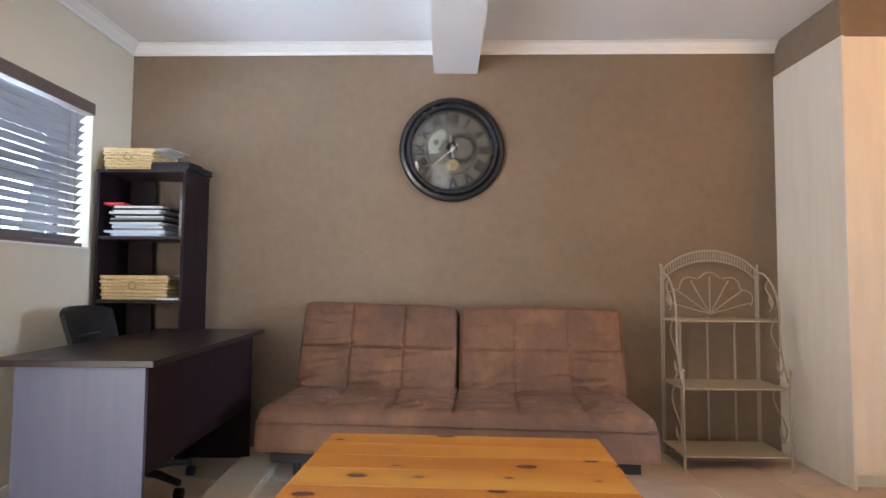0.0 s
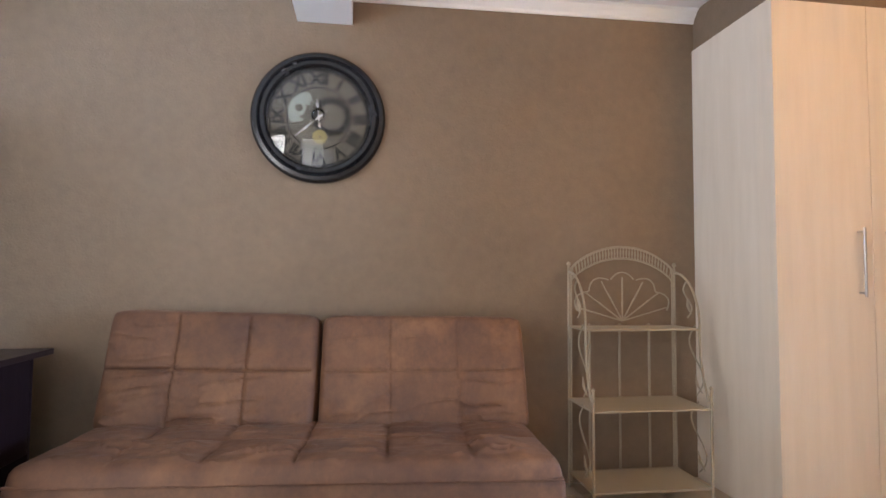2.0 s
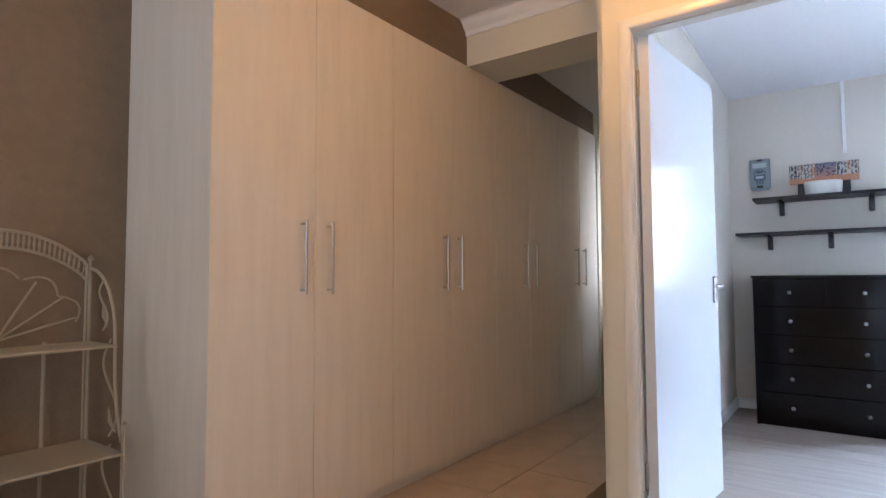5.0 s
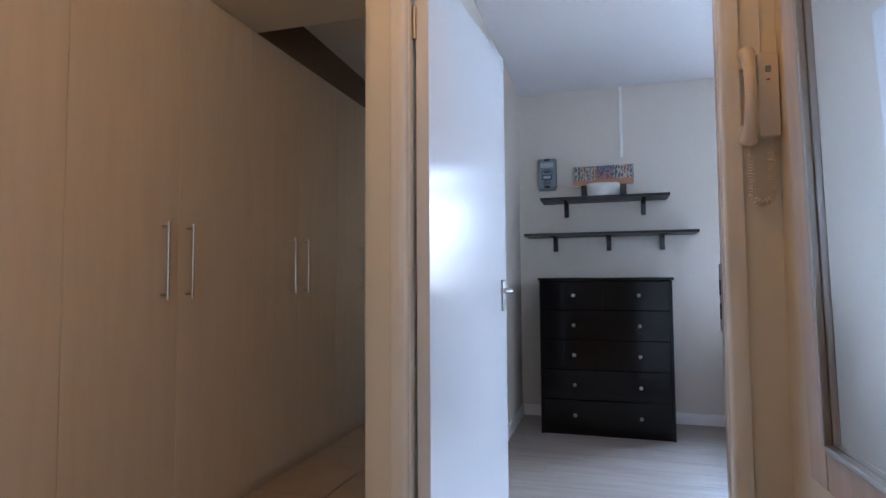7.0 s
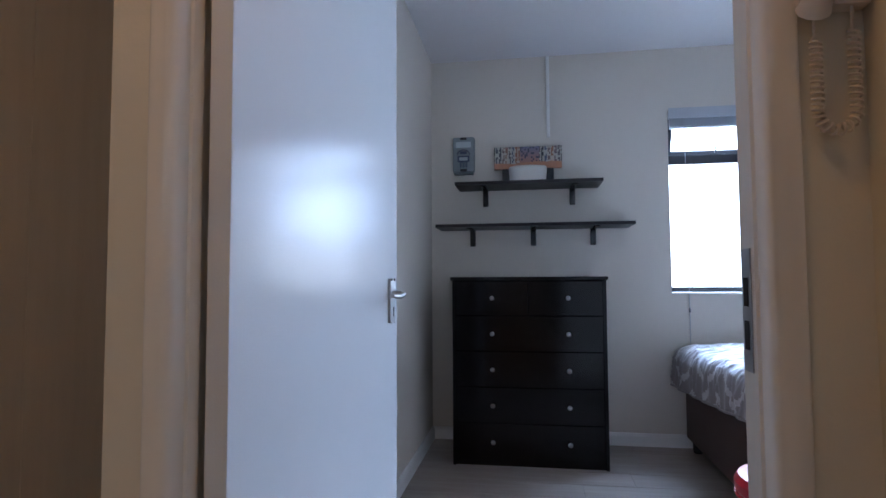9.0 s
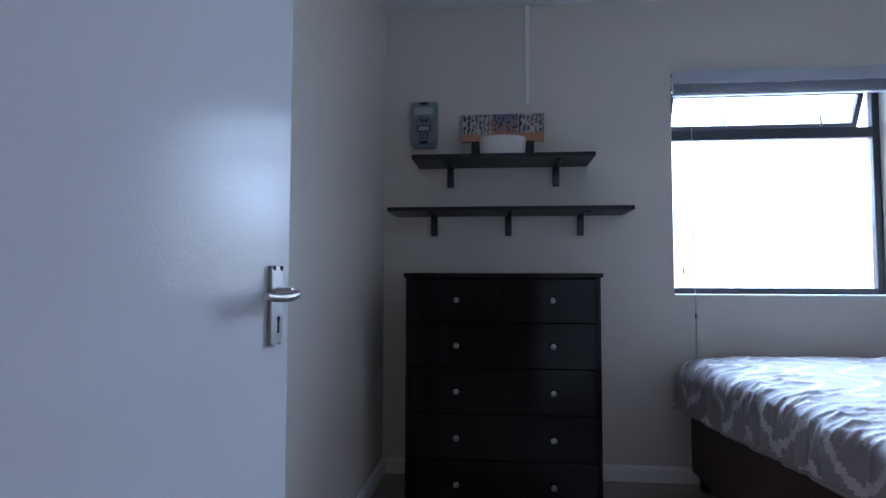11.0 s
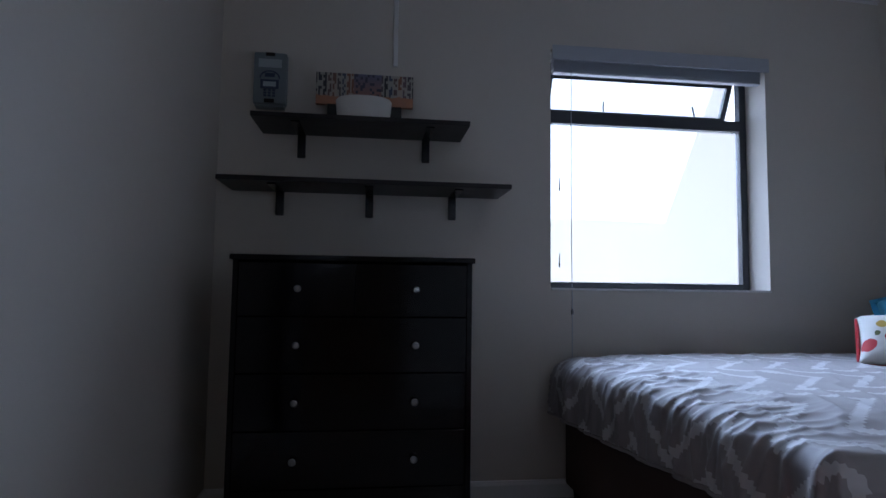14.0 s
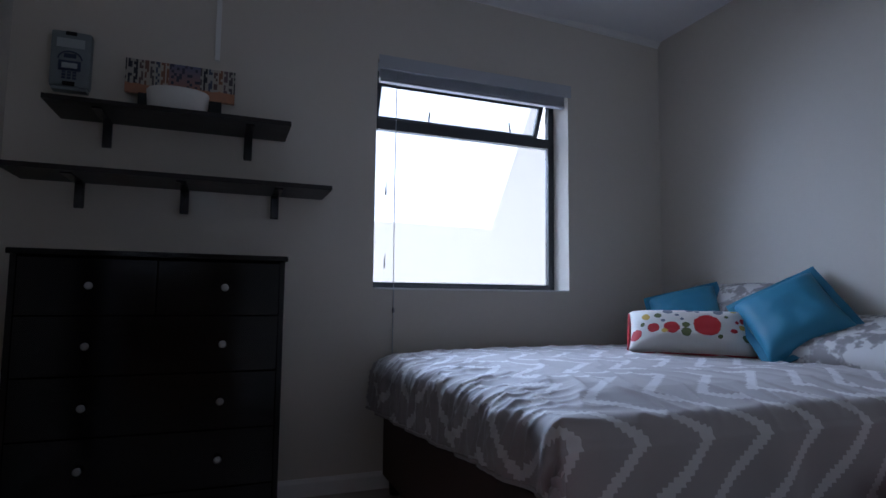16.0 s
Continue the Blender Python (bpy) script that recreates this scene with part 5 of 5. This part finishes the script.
    for z, deep in ((0.820, f * 0.74), (0.449, f), (0.080, f)):
        b = bmesh.new()
        box(b, -h, h, deep + 0.004, -0.008, z - 0.004, z)
        shelf = part("shelf", b, RACK_SHELF, r, "cream perforated metal shelf")
        part("shelf_rim", tube(bmesh.new(), [(-h, deep, z - 0.003), (h, deep, z - 0.003), (h, -0.004, z - 0.003), (-h, -0.004, z - 0.003)], 0.0055, 6, True), RACK_PAINT, shelf, smooth=True)


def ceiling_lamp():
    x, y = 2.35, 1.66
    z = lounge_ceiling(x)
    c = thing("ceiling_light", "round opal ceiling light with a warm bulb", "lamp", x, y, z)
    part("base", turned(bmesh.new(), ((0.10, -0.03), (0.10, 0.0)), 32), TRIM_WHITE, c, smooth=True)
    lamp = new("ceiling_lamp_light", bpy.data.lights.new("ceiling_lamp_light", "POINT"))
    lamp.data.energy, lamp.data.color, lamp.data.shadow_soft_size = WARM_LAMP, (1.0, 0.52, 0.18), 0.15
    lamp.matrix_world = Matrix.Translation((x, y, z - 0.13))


def door_phone():
    p = thing("door_phone", "ivory plastic intercom handset on the wall", "intercom", DOOR_X, 1.0, 1.40)
    part("base", boxed(-0.030, -0.001, -0.052, -0.006, 0, 0.205, 0.007), PHONE_PLASTIC, p, smooth=True)
    for z0, z1 in ((0.008, 0.034), (0.168, 0.194)):
        part("cradle", boxed(-0.026, -0.001, -0.0055, 0.032, z0, z1, 0.005), PHONE_PLASTIC, p, smooth=True)
    b = bmesh.new()
    tube(b, [(-0.030, 0.018, -0.006), (-0.046, 0.019, 0.004), (-0.062, 0.020, 0.04), (-0.072, 0.020, 0.08), (-0.072, 0.020, 0.12), (-0.062, 0.020, 0.16), (-0.046, 0.019, 0.192), (-0.030, 0.018, 0.202)], lambda f: 0.0125 + 0.008 * abs(2 * f - 1) ** 3, 14)
    part("handset", b, PHONE_PLASTIC, p, "curved ivory handset", True)
    part("button", boxed(-0.033, -0.030, -0.034, -0.022, 0.155, 0.170, 0.002), PAPER_GREY, p)
    part("mark", boxed(-0.0312, -0.030, -0.032, -0.024, 0.135, 0.139), PAPER_RED, p)
    # two hanging strands joined by a bend, straight for the first few centimetres
    way = [(-0.030, -0.03 - 0.105 * k / 40) for k in range(40)]
    way += [(-0.008 - 0.022 * math.cos(k * math.pi / 24), -0.135 - 0.022 * math.sin(k * math.pi / 24)) for k in range(25)]
    way += [(0.014, -0.135 + 0.095 * k / 40) for k in range(1, 40)]
    cord = [(-0.022, -0.030, 0.004), (-0.022, -0.030, -0.03)]
    steps = 34 * 10
    for k in range(steps):
        f = k / steps * (len(way) - 1.001)
        q, r = int(f), f % 1.0
        cy, cz = way[q][0] + (way[q + 1][0] - way[q][0]) * r, way[q][1] + (way[q + 1][1] - way[q][1]) * r
        bend = math.atan2(way[q + 1][1] - way[q][1], way[q + 1][0] - way[q][0])
        a = k * math.tau / 10
        cord.append((-0.024 + 0.0062 * math.cos(a), cy - 0.0062 * math.sin(a) * math.sin(bend), cz + 0.0062 * math.sin(a) * math.cos(bend)))
    cord += [(-0.026, 0.016, -0.036), (-0.030, 0.018, -0.004)]
    part("coiled_cord", tube(bmesh.new(), cord, 0.0019, 5), PHONE_PLASTIC, p, "coiled ivory cord", True)
    part("cable", tube(bmesh.new(), [(-0.004, -0.018, 0.20), (-0.004, -0.020, 0.60), (-0.004, -0.018, 1.12)], 0.0022, 5), PHONE_PLASTIC, p)


def wall_mirror():
    x0, x1, z0, z1 = MIRROR_X, MIRROR_X + 0.705, 0.70, 2.02
    m = thing("wall_mirror", "framed mirror with a limed wood frame and chrome bead", "mirror")
    m.matrix_world = pose((x0 + x1) / 2, MIRROR_Y, z0, -1.3, 0, 2.4)
    h, t, w = (x1 - x0) / 2, z1 - z0, 0.075
    for a, b, c, d in ((-h, -h + w, 0, t), (h - w, h, 0, t), (-h + w, h - w, 0, w), (-h + w, h - w, t - w, t)):
        part("frame_rail", boxed(a + 0.0004, b - 0.0004, 0.001, 0.022, c + 0.0004, d - 0.0004, 0.003), LIMED_WOOD, m)
    b = bmesh.new()
    for a in ((-h + w - 0.006, -h + w + 0.006, w, t - w), (h - w - 0.006, h - w + 0.006, w, t - w)):
        box(b, a[0], a[1], 0.012, 0.026, a[2], a[3], 0.003)
    for a in ((w - 0.006, w + 0.006), (t - w - 0.006, t - w + 0.006)):
        box(b, -h + w + 0.006, h - w - 0.006, 0.012, 0.026, a[0], a[1], 0.003)
    part("bead", b, CHROME, m, "polished chrome bead")
    part("glass", boxed(-h + w - 0.004, h - w + 0.004, 0.004, 0.012, w - 0.004, t - w + 0.004), MIRROR, m, "silvered mirror glass")


MIRROR_X, MIRROR_Y = 2.01, 0.963
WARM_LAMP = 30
sofa()
coffee_table()
desk()
office_chair()
bookcase()
wall_clock()
bakers_rack()
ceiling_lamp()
door_phone()
wall_mirror()


# ---- bedroom ----
def chest_of_drawers():
    x0, x1, y0, y1, h = 5.487, 5.93, 0.950, 1.816, 1.068
    c = thing("chest_of_drawers", "glossy black chest of drawers with small round knobs", "chest of drawers", x0, (y0 + y1) / 2, 0)
    w, d = (y1 - y0) / 2, x1 - x0
    part("top", boxed(-0.012, d, -w - 0.010, w + 0.010, h - 0.020, h, 0.003), BLACK_WOOD, c)
    b = bmesh.new()
    box(b, 0, d - 0.002, -w, -w + 0.018, 0.0, h - 0.0205)
    box(b, 0, d - 0.002, w - 0.018, w, 0.0, h - 0.0205)
    box(b, d - 0.012, d - 0.004, -w + 0.018, w - 0.018, 0.03, h - 0.0205)
    box(b, 0.02, d - 0.012, -w + 0.018, w - 0.018, 0.040, 0.055)
    part("carcass", b, BLACK_WOOD, c)
    part("kickboard", boxed(0.014, 0.030, -w + 0.018, w - 0.018, 0, 0.040), BLACK_WOOD, c)
    yk = (1.586 - (y0 + y1) / 2, 1.160 - (y0 + y1) / 2)
    zc, pitch = 0.947, 0.2023
    for r in range(5):
        z = zc - r * pitch
        spans = ((-w + 0.020, -0.0015), (0.0015, w - 0.020)) if r == 0 else ((-w + 0.020, w - 0.020),)
        for a, e in spans:
            dr = part("drawer", boxed(0.002, 0.020, a, e, z - pitch / 2 + 0.002 + (0.0 if r < 4 else -0.0), z + pitch / 2 - 0.002 - (0.006 if r == 0 else 0), 0.002), BLACK_WOOD, c)
            for y in yk:
                if a < y < e:
                    part("knob", turned(bmesh.new(), ((0.005, 0.002), (0.005, -0.012), (0.012, -0.014), (0.0135, -0.020), (0.010, -0.025), (0.001, -0.026)), 20, (0, y, z), "X"), SATIN, dr, "round satin metal knob", True)


def bracket_shelf(z, y0, y1, brackets):
    s = thing("wall_shelf", "black wooden wall shelf on metal brackets", "shelf", BED_X, (y0 + y1) / 2, z, group="two shelves above the chest")
    mid = (y0 + y1) / 2
    part("board", boxed(-0.278, -0.002, y0 - mid, y1 - mid, -0.020, 0, 0.002), SHELF_WOOD, s)
    for y in brackets:
        b = bmesh.new()
        box(b, -0.240, -0.002, y - mid - 0.018, y - mid + 0.018, -0.027, -0.0205, 0.001)
        box(b, -0.022, -0.002, y - mid - 0.018, y - mid + 0.018, -0.128, -0.0272, 0.004)
        part("bracket", b, BLACK_FRAME, s)


def meter():
    x = BED_X
    m = thing("electricity_meter", "grey prepaid electricity meter with keypad on the wall", "meter", x, 1.797, 1.756)
    w, h = 0.073, 0.250
    part("body", boxed(-0.055, -0.001, -w, w, 0.012, h, 0.014), METER_GREY, m, smooth=True)
    part("foot", boxed(-0.050, -0.002, -w + 0.01, w - 0.01, 0.0, 0.012, 0.002), METER_GREY, m)
    part("clip", boxed(-0.060, -0.0551, -0.020, 0.020, h - 0.020, h - 0.004, 0.002), BLACK_PLASTIC, m)
    part("clip", boxed(-0.060, -0.0551, -0.022, 0.022, 0.016, 0.034, 0.002), BLACK_PLASTIC, m)
    part("label", boxed(-0.0575, -0.0552, -0.050, 0.050, h - 0.072, h - 0.034), METER_PALE, m)
    part("arch", tube(bmesh.new(), [(-0.056, 0.042 * math.cos(a), h - 0.122 + 0.034 * math.sin(a)) for a in [k * math.pi / 12 for k in range(13)]], 0.003, 6), METER_BLUE, m)
    part("badge", boxed(-0.0575, -0.0552, -0.022, 0.022, h - 0.116, h - 0.098), METER_BLUE, m)
    part("screen_bezel", boxed(-0.0580, -0.0552, -0.040, 0.040, h - 0.170, h - 0.128, 0.001), METER_BLUE, m)
    part("screen", boxed(-0.0592, -0.0581, -0.028, 0.028, h - 0.160, h - 0.138), METER_PALE, m)
    for i in range(4):
        for j in range(3):
            part("key", boxed(-0.0585, -0.0552, -0.026 + j * 0.019, -0.026 + j * 0.019 + 0.014, 0.044 + i * 0.0125, 0.044 + i * 0.0125 + 0.009, 0.0006), METER_BLUE, m)


def shelf_things():
    meter()
    p = thing("canvas_print", "small wide city street canvas leaning on the wall", "picture", 5.93, 1.373, 1.762)
    part("canvas", boxed(-0.012, 0.012, -0.218, 0.218, 0.010, 0.156, 0.003), SKYLINE, p)
    part("stand", boxed(-0.018, 0.030, -0.165, 0.165, -0.0965, 0.0095, 0.002), BLACK_FRAME, p, "low black stand")
    b = thing("ceramic_bowl", "white embossed oval ceramic bowl on the shelf", "bowl", 5.815, 1.374, 1.6655)
    bm = turned(bmesh.new(), ((0.108, 0), (0.113, 0.006), (0.118, 0.070), (0.120, 0.088), (0.114, 0.097), (0.106, 0.096), (0.102, 0.012), (0.02, 0.010)), 40)
    for v in bm.verts:
        v.co.x *= 0.62
    part("body", bm, BOWL_WHITE, b, smooth=True)
    t = thing("cable_trunking", "thin white cable trunking on the wall", "trunking", BED_X, 1.236, 1.990)
    part("cover", boxed(-0.014, -0.001, -0.011, 0.011, 0, bedroom_ceiling(1.236) - 1.990 - 0.03, 0.002), TRIM_WHITE, t)


def bed():
    x0, x1, y0, y1 = 4.42, 5.955, BED_R + 0.03, 0.428
    b = thing("bed", "double bed base in brown faux suede with a mattress", "bed", (x0 + x1) / 2, (y0 + y1) / 2, 0)
    hx, hy = (x1 - x0) / 2, (y1 - y0) / 2
    part("base", boxed(-hx, hx, -hy, hy, 0.075, 0.440, 0.012), BED_BASE, b, smooth=True)
    part("mattress", boxed(-hx + 0.01, hx - 0.01, -hy + 0.005, hy - 0.005, 0.442, 0.600, 0.045), PAPER, b, smooth=True)
    for x in (-hx + 0.06, hx - 0.06):
        for y in (-hy + 0.06, hy - 0.05):
            part("foot", turned(bmesh.new(), ((0.026, 0), (0.032, 0.076)), 14, (x, y, 0)), BLACK_PLASTIC, b, smooth=True)
    # duvet: a sheet that lies on the mattress and falls over the foot and the near side
    d = thing("duvet", "taupe and white zigzag duvet draped over the bed", "duvet", 0, 0, 0)
    over, top, r = (0.40, 0.232), 0.640, 0.075
    u0, u1 = x0 - over[0], x1 - 0.004
    v0, v1 = y0 + 0.05, y1 + over[1]

    def fall(e):
        """Out and down for a length e of cloth past the bend."""
        if e <= 0:
            return 0.0, 0.0
        if e < r * math.pi / 2:
            a = e / r
            return r * math.sin(a), r * (1 - math.cos(a))
        return r + 0.02 * (e - r), r + (e - r * math.pi / 2)

    def place(u, v):
        px, py = u0 + (u1 - u0) * u, v0 + (v1 - v0) * v
        ex, ey = (x0 + 0.03) - px, py - (y1 - 0.05)
        ox, dx = fall(ex)
        oy, dy = fall(ey)
        oy *= 1 + 0.45 * max(0.0, (px - x0) / (x1 - x0)) * min(1, max(0, ey) * 8)
        x = (x0 + 0.03) - ox if ex > 0 else px
        y = (y1 - 0.05) + oy if ey > 0 else py
        lift = 0.07 * (1 - min(1, max(0, (px - x0) / 1.2))) if ey > 0 else 0.0
        dy = dy * (1 - lift / 0.232)
        down = max(dx, dy) + 0.25 * min(dx, dy)
        puff = 0.030 * min(1, max(0, -ex) * 6) * min(1, max(0, -ey) * 5) * min(1, (x1 - px) * 6 + 0.15)
        wide = noise.noise(Vector((px * 2.4, py * 2.4, 1.7))) * 0.012
        near_foot = math.exp(-(min(0.0, ey + 0.02) / 0.17) ** 2)
        near_side = math.exp(-((ex + 0.02) / 0.10) ** 2)
        ridge = (1 - abs(noise.noise(Vector((px * 4.0 + py * 3, py * 9.0, 4.1))))) ** 9 * 0.008
        crease = (1 - abs(noise.noise(Vector((px * 11.0 + py * 1.6, py * 1.1, 8.1))))) ** 6
        crease += 0.6 * (1 - abs(noise.noise(Vector((px * 25.0 - py * 2.5, py * 1.6, 2.4))))) ** 5
        ridge += crease * 0.011 * near_foot
        ridge += (1 - abs(noise.noise(Vector((px * 3.0, py * 8.0, 3.3))))) ** 6 * 0.008 * near_side
        foot_fold = (crease * 0.024 - 0.008 + math.sin(px * 30 + 3 * noise.noise(Vector((px * 4, 0, 2.2)))) * 0.007) * min(1, max(0, dy) * 9)
        side_fold = math.sin(py * 21 + 2.5 * noise.noise(Vector((py * 3, 4, 0.2)))) * 0.012 * min(1, max(0, dx) * 6)
        z = max(0.12, top + puff + (wide + ridge) * (1 if down < 0.05 else 0.55) - down)
        return Vector((x - side_fold - (0.006 if ex > 0.1 else 0), y + foot_fold + wide * 0.4 * (ey > 0), z))

    bm = bmesh.new()
    sheet(bm, 300, 240, place, lambda u, v: (u0 + (u1 - u0) * u, v0 + (v1 - v0) * v))
    cover = part("cover", bm, CHEVRON, d, smooth=True, turn=180)
    thick = cover.modifiers.new("thickness", "SOLIDIFY")
    thick.thickness, thick.offset = 0.012, -1
    rim = [place(k / 150, 1.0) for k in range(150, -1, -1)] + [place(0.0, 1 - k / 150) for k in range(1, 151)]
    part("hem", tube(bmesh.new(), [p - Vector((0, 0, 0.005)) for p in rim], 0.007, 6), HEM_CLOTH, d, "plain stitched taupe hem", True)


def cushion(name, label, wide, tall, deep, material, m, uv=False, flange=0.0, part_label=""):
    """A stuffed cushion standing in its own x-z plane, puffed along y, with pointed corners."""
    c = thing(name, label, "cushion")
    c.matrix_world = m

    def face(side):
        def place(u, v):
            a, b = 2 * u - 1, 2 * v - 1
            puff = max(0.0, (1 - a ** 4)) ** 0.55 * max(0.0, (1 - b ** 4)) ** 0.55
            pinch = 1 - 0.055 * (1 - abs(b) ** 2) * abs(a) ** 3
            pinch2 = 1 - 0.075 * (1 - abs(a) ** 2) * abs(b) ** 3
            wr = 0.006 * noise.noise(Vector((a * 4, b * 4, side * 3 + wide * 10)))
            return Vector((a * wide / 2 * pinch, side * (deep / 2 * puff + wr * puff + 0.0015), (b * tall / 2) * pinch2 + tall / 2))
        return place

    bm = bmesh.new()
    for side in (-1, 1):
        sheet(bm, 28, 22, face(side), (lambda u, v: (u, v)) if uv else None)
    bmesh.ops.remove_doubles(bm, verts=bm.verts, dist=0.0032)
    body = part("cover", bm, material, c, part_label, True, 80)
    if flange:
        bm = bmesh.new()
        for z0, z1, a, b in ((-flange, 0.004, -wide / 2 - flange, wide / 2 + flange), (tall - 0.004, tall + flange, -wide / 2 - flange, wide / 2 + flange)):
            box(bm, a, b, -0.003, 0.003, z0, z1)
        for a, b in ((-wide / 2 - flange, -wide / 2 + 0.008), (wide / 2 - 0.008, wide / 2 + flange)):
            box(bm, a, b, -0.003, 0.003, 0.004, tall - 0.004)
        bmesh.ops.subdivide_edges(bm, edges=bm.edges[:], cuts=6, use_grid_fill=True)
        for v in bm.verts:
            v.co.y += 0.008 * noise.noise(v.co * 14)
        part("flange", bm, material, body, "flat stitched border", True)
    return c


def bedding():
    z = 0.662
    cushion("pillow", "grey-beige patterned pillow slumped against the wall", 0.60, 0.40, 0.16, PILLOW_CLOTH, pose(5.50, -1.13, z + 0.02, -36, 0, 180))
    cushion("pillow", "grey-beige patterned pillow slumped against the wall", 0.60, 0.40, 0.15, PILLOW_CLOTH, pose(4.74, -1.02, z + 0.01, -66, 0, 180))
    cushion("throw_cushion", "teal satin cushion with a flat border", 0.34, 0.33, 0.14, TEAL, pose(5.46, -1.02, z + 0.055, -42, -14, -134), flange=0.020)
    cushion("throw_cushion", "teal satin cushion tipped on its corner", 0.355, 0.35, 0.16, TEAL, pose(4.89, -1.08, z + 0.075, -42, -27, -134), flange=0.022)
    c = cushion("lumbar_cushion", "white oblong cushion printed with red flowers", 0.55, 0.235, 0.15, FLORAL, pose(5.284, -0.822, z + 0.006, -36, 0, -132), uv=True)
    edge = [(-0.268, 0, 0.22 - 0.21 * k / 10) for k in range(11)] + [(-0.268 + 0.536 * k / 20, 0, 0.004 + 0.009 * math.sin(math.pi * k / 20)) for k in range(21)]
    part("piping", tube(bmesh.new(), edge, 0.008, 8), RED_VINYL, c, "red edge piping", True)


def red_pouf(x, y):
    o = thing("pouf", "round red vinyl pouf beside the bed", "pouf", x, y, 0, group="red poufs beside the bed")
    part("body", turned(bmesh.new(), ((0.135, 0.012), (0.150, 0.03), (0.172, 0.385)), 40), RED_VINYL, o, smooth=True)
    part("seat", turned(bmesh.new(), ((0.174, 0.386), (0.188, 0.400), (0.190, 0.425), (0.178, 0.445), (0.12, 0.458), (0.001, 0.462)), 40, end=False), RED_VINYL, o, "padded red seat", True)
    part("piping", tube(bmesh.new(), [(0.186 * math.cos(k * math.tau / 40), 0.186 * math.sin(k * math.tau / 40), 0.388) for k in range(40)], 0.005, 6, True), RED_VINYL, o, smooth=True)
    for k in range(4):
        a = k * math.tau / 4 + 0.6
        part("foot", turned(bmesh.new(), ((0.014, 0), (0.018, 0.013)), 10, (0.10 * math.cos(a), 0.10 * math.sin(a), 0)), BLACK_PLASTIC, o)


def floor_board():
    b = thing("floor_board", "cream flat-packed board lying on the tiles by the desk", "board", -1.14, 2.95, 0, 3)
    part("board", boxed(-0.11, 0.11, -0.40, 0.40, 0, 0.045, 0.004), CREAM_BOARD, b)


chest_of_drawers()
bracket_shelf(1.665, 0.922, 1.829, (1.654, 1.088))
bracket_shelf(1.400, 0.740, 1.953, (1.742, 1.343, 0.961))
shelf_things()
bed()
bedding()
red_pouf(4.13, 0.56)
red_pouf(4.13, -0.60)
floor_board()


# ---- floor pieces ----
def floor_tiles():
    pitch, gap = 0.405, 0.006
    jx, jy = 4.055, 2.705
    floor_ob = bpy.data.objects["floor_lounge"]
    b = bmesh.new()
    box(b, -pitch / 2 + gap / 2, pitch / 2 - gap / 2, -pitch / 2 + gap / 2, pitch / 2 - gap / 2, -0.008, 0.0, 0.0016)
    first = part("tile", b, TILE, floor_ob)
    used = False
    for i in range(-16, 6):
        for j in range(-13, 4):
            x, y = jx + (i + 0.5) * pitch, jy + (j + 0.5) * pitch
            in_lounge = -2.35 < x < 1.45 and -2.35 < y < 3.75
            in_hall = 1.45 <= x < DOOR_X - 0.15 and 0.75 < y < 3.75
            in_passage = DOOR_X - 0.15 <= x < 6.1 and 2.2 < y < 3.3
            if not (in_lounge or in_hall or in_passage):
                continue
            ob = first if not used else new("tile", first.data)
            used = True
            ob.parent = floor_ob
            ob.location = (x, y, random.uniform(-0.0008, 0.0))


def floor_planks():
    floor_ob = bpy.data.objects["floor_bedroom"]
    wide, long = 0.192, 1.29
    y_low, y_high = BED_R - 0.02, BED_L - 0.004
    shared = {}
    random.seed(11)
    for i in range(15):
        x = DOOR_X + 0.125 + (i + 0.5) * wide
        y = y_low - random.uniform(0, long)
        while y < y_high:
            a, e = max(y, y_low), min(y + long, y_high)
            y += long
            if e - a < 0.05:
                continue
            size = round(e - a, 3)
            w = min(wide, 6.02 - (x - wide / 2))
            if w < 0.03:
                continue
            key = (size, round(w, 3))
            if key not in shared:
                ob = part("plank", boxed(-wide / 2 + 0.0007, -wide / 2 + w - 0.0007, 0.0007, size - 0.0007, -0.0055, 0.0, 0.0012), LAMINATE_FLOOR, floor_ob)
                shared[key] = ob.data
            else:
                ob = new("plank", shared[key])
                ob.parent = floor_ob
            ob.location = (x, a, 0)


floor_tiles()
floor_planks()
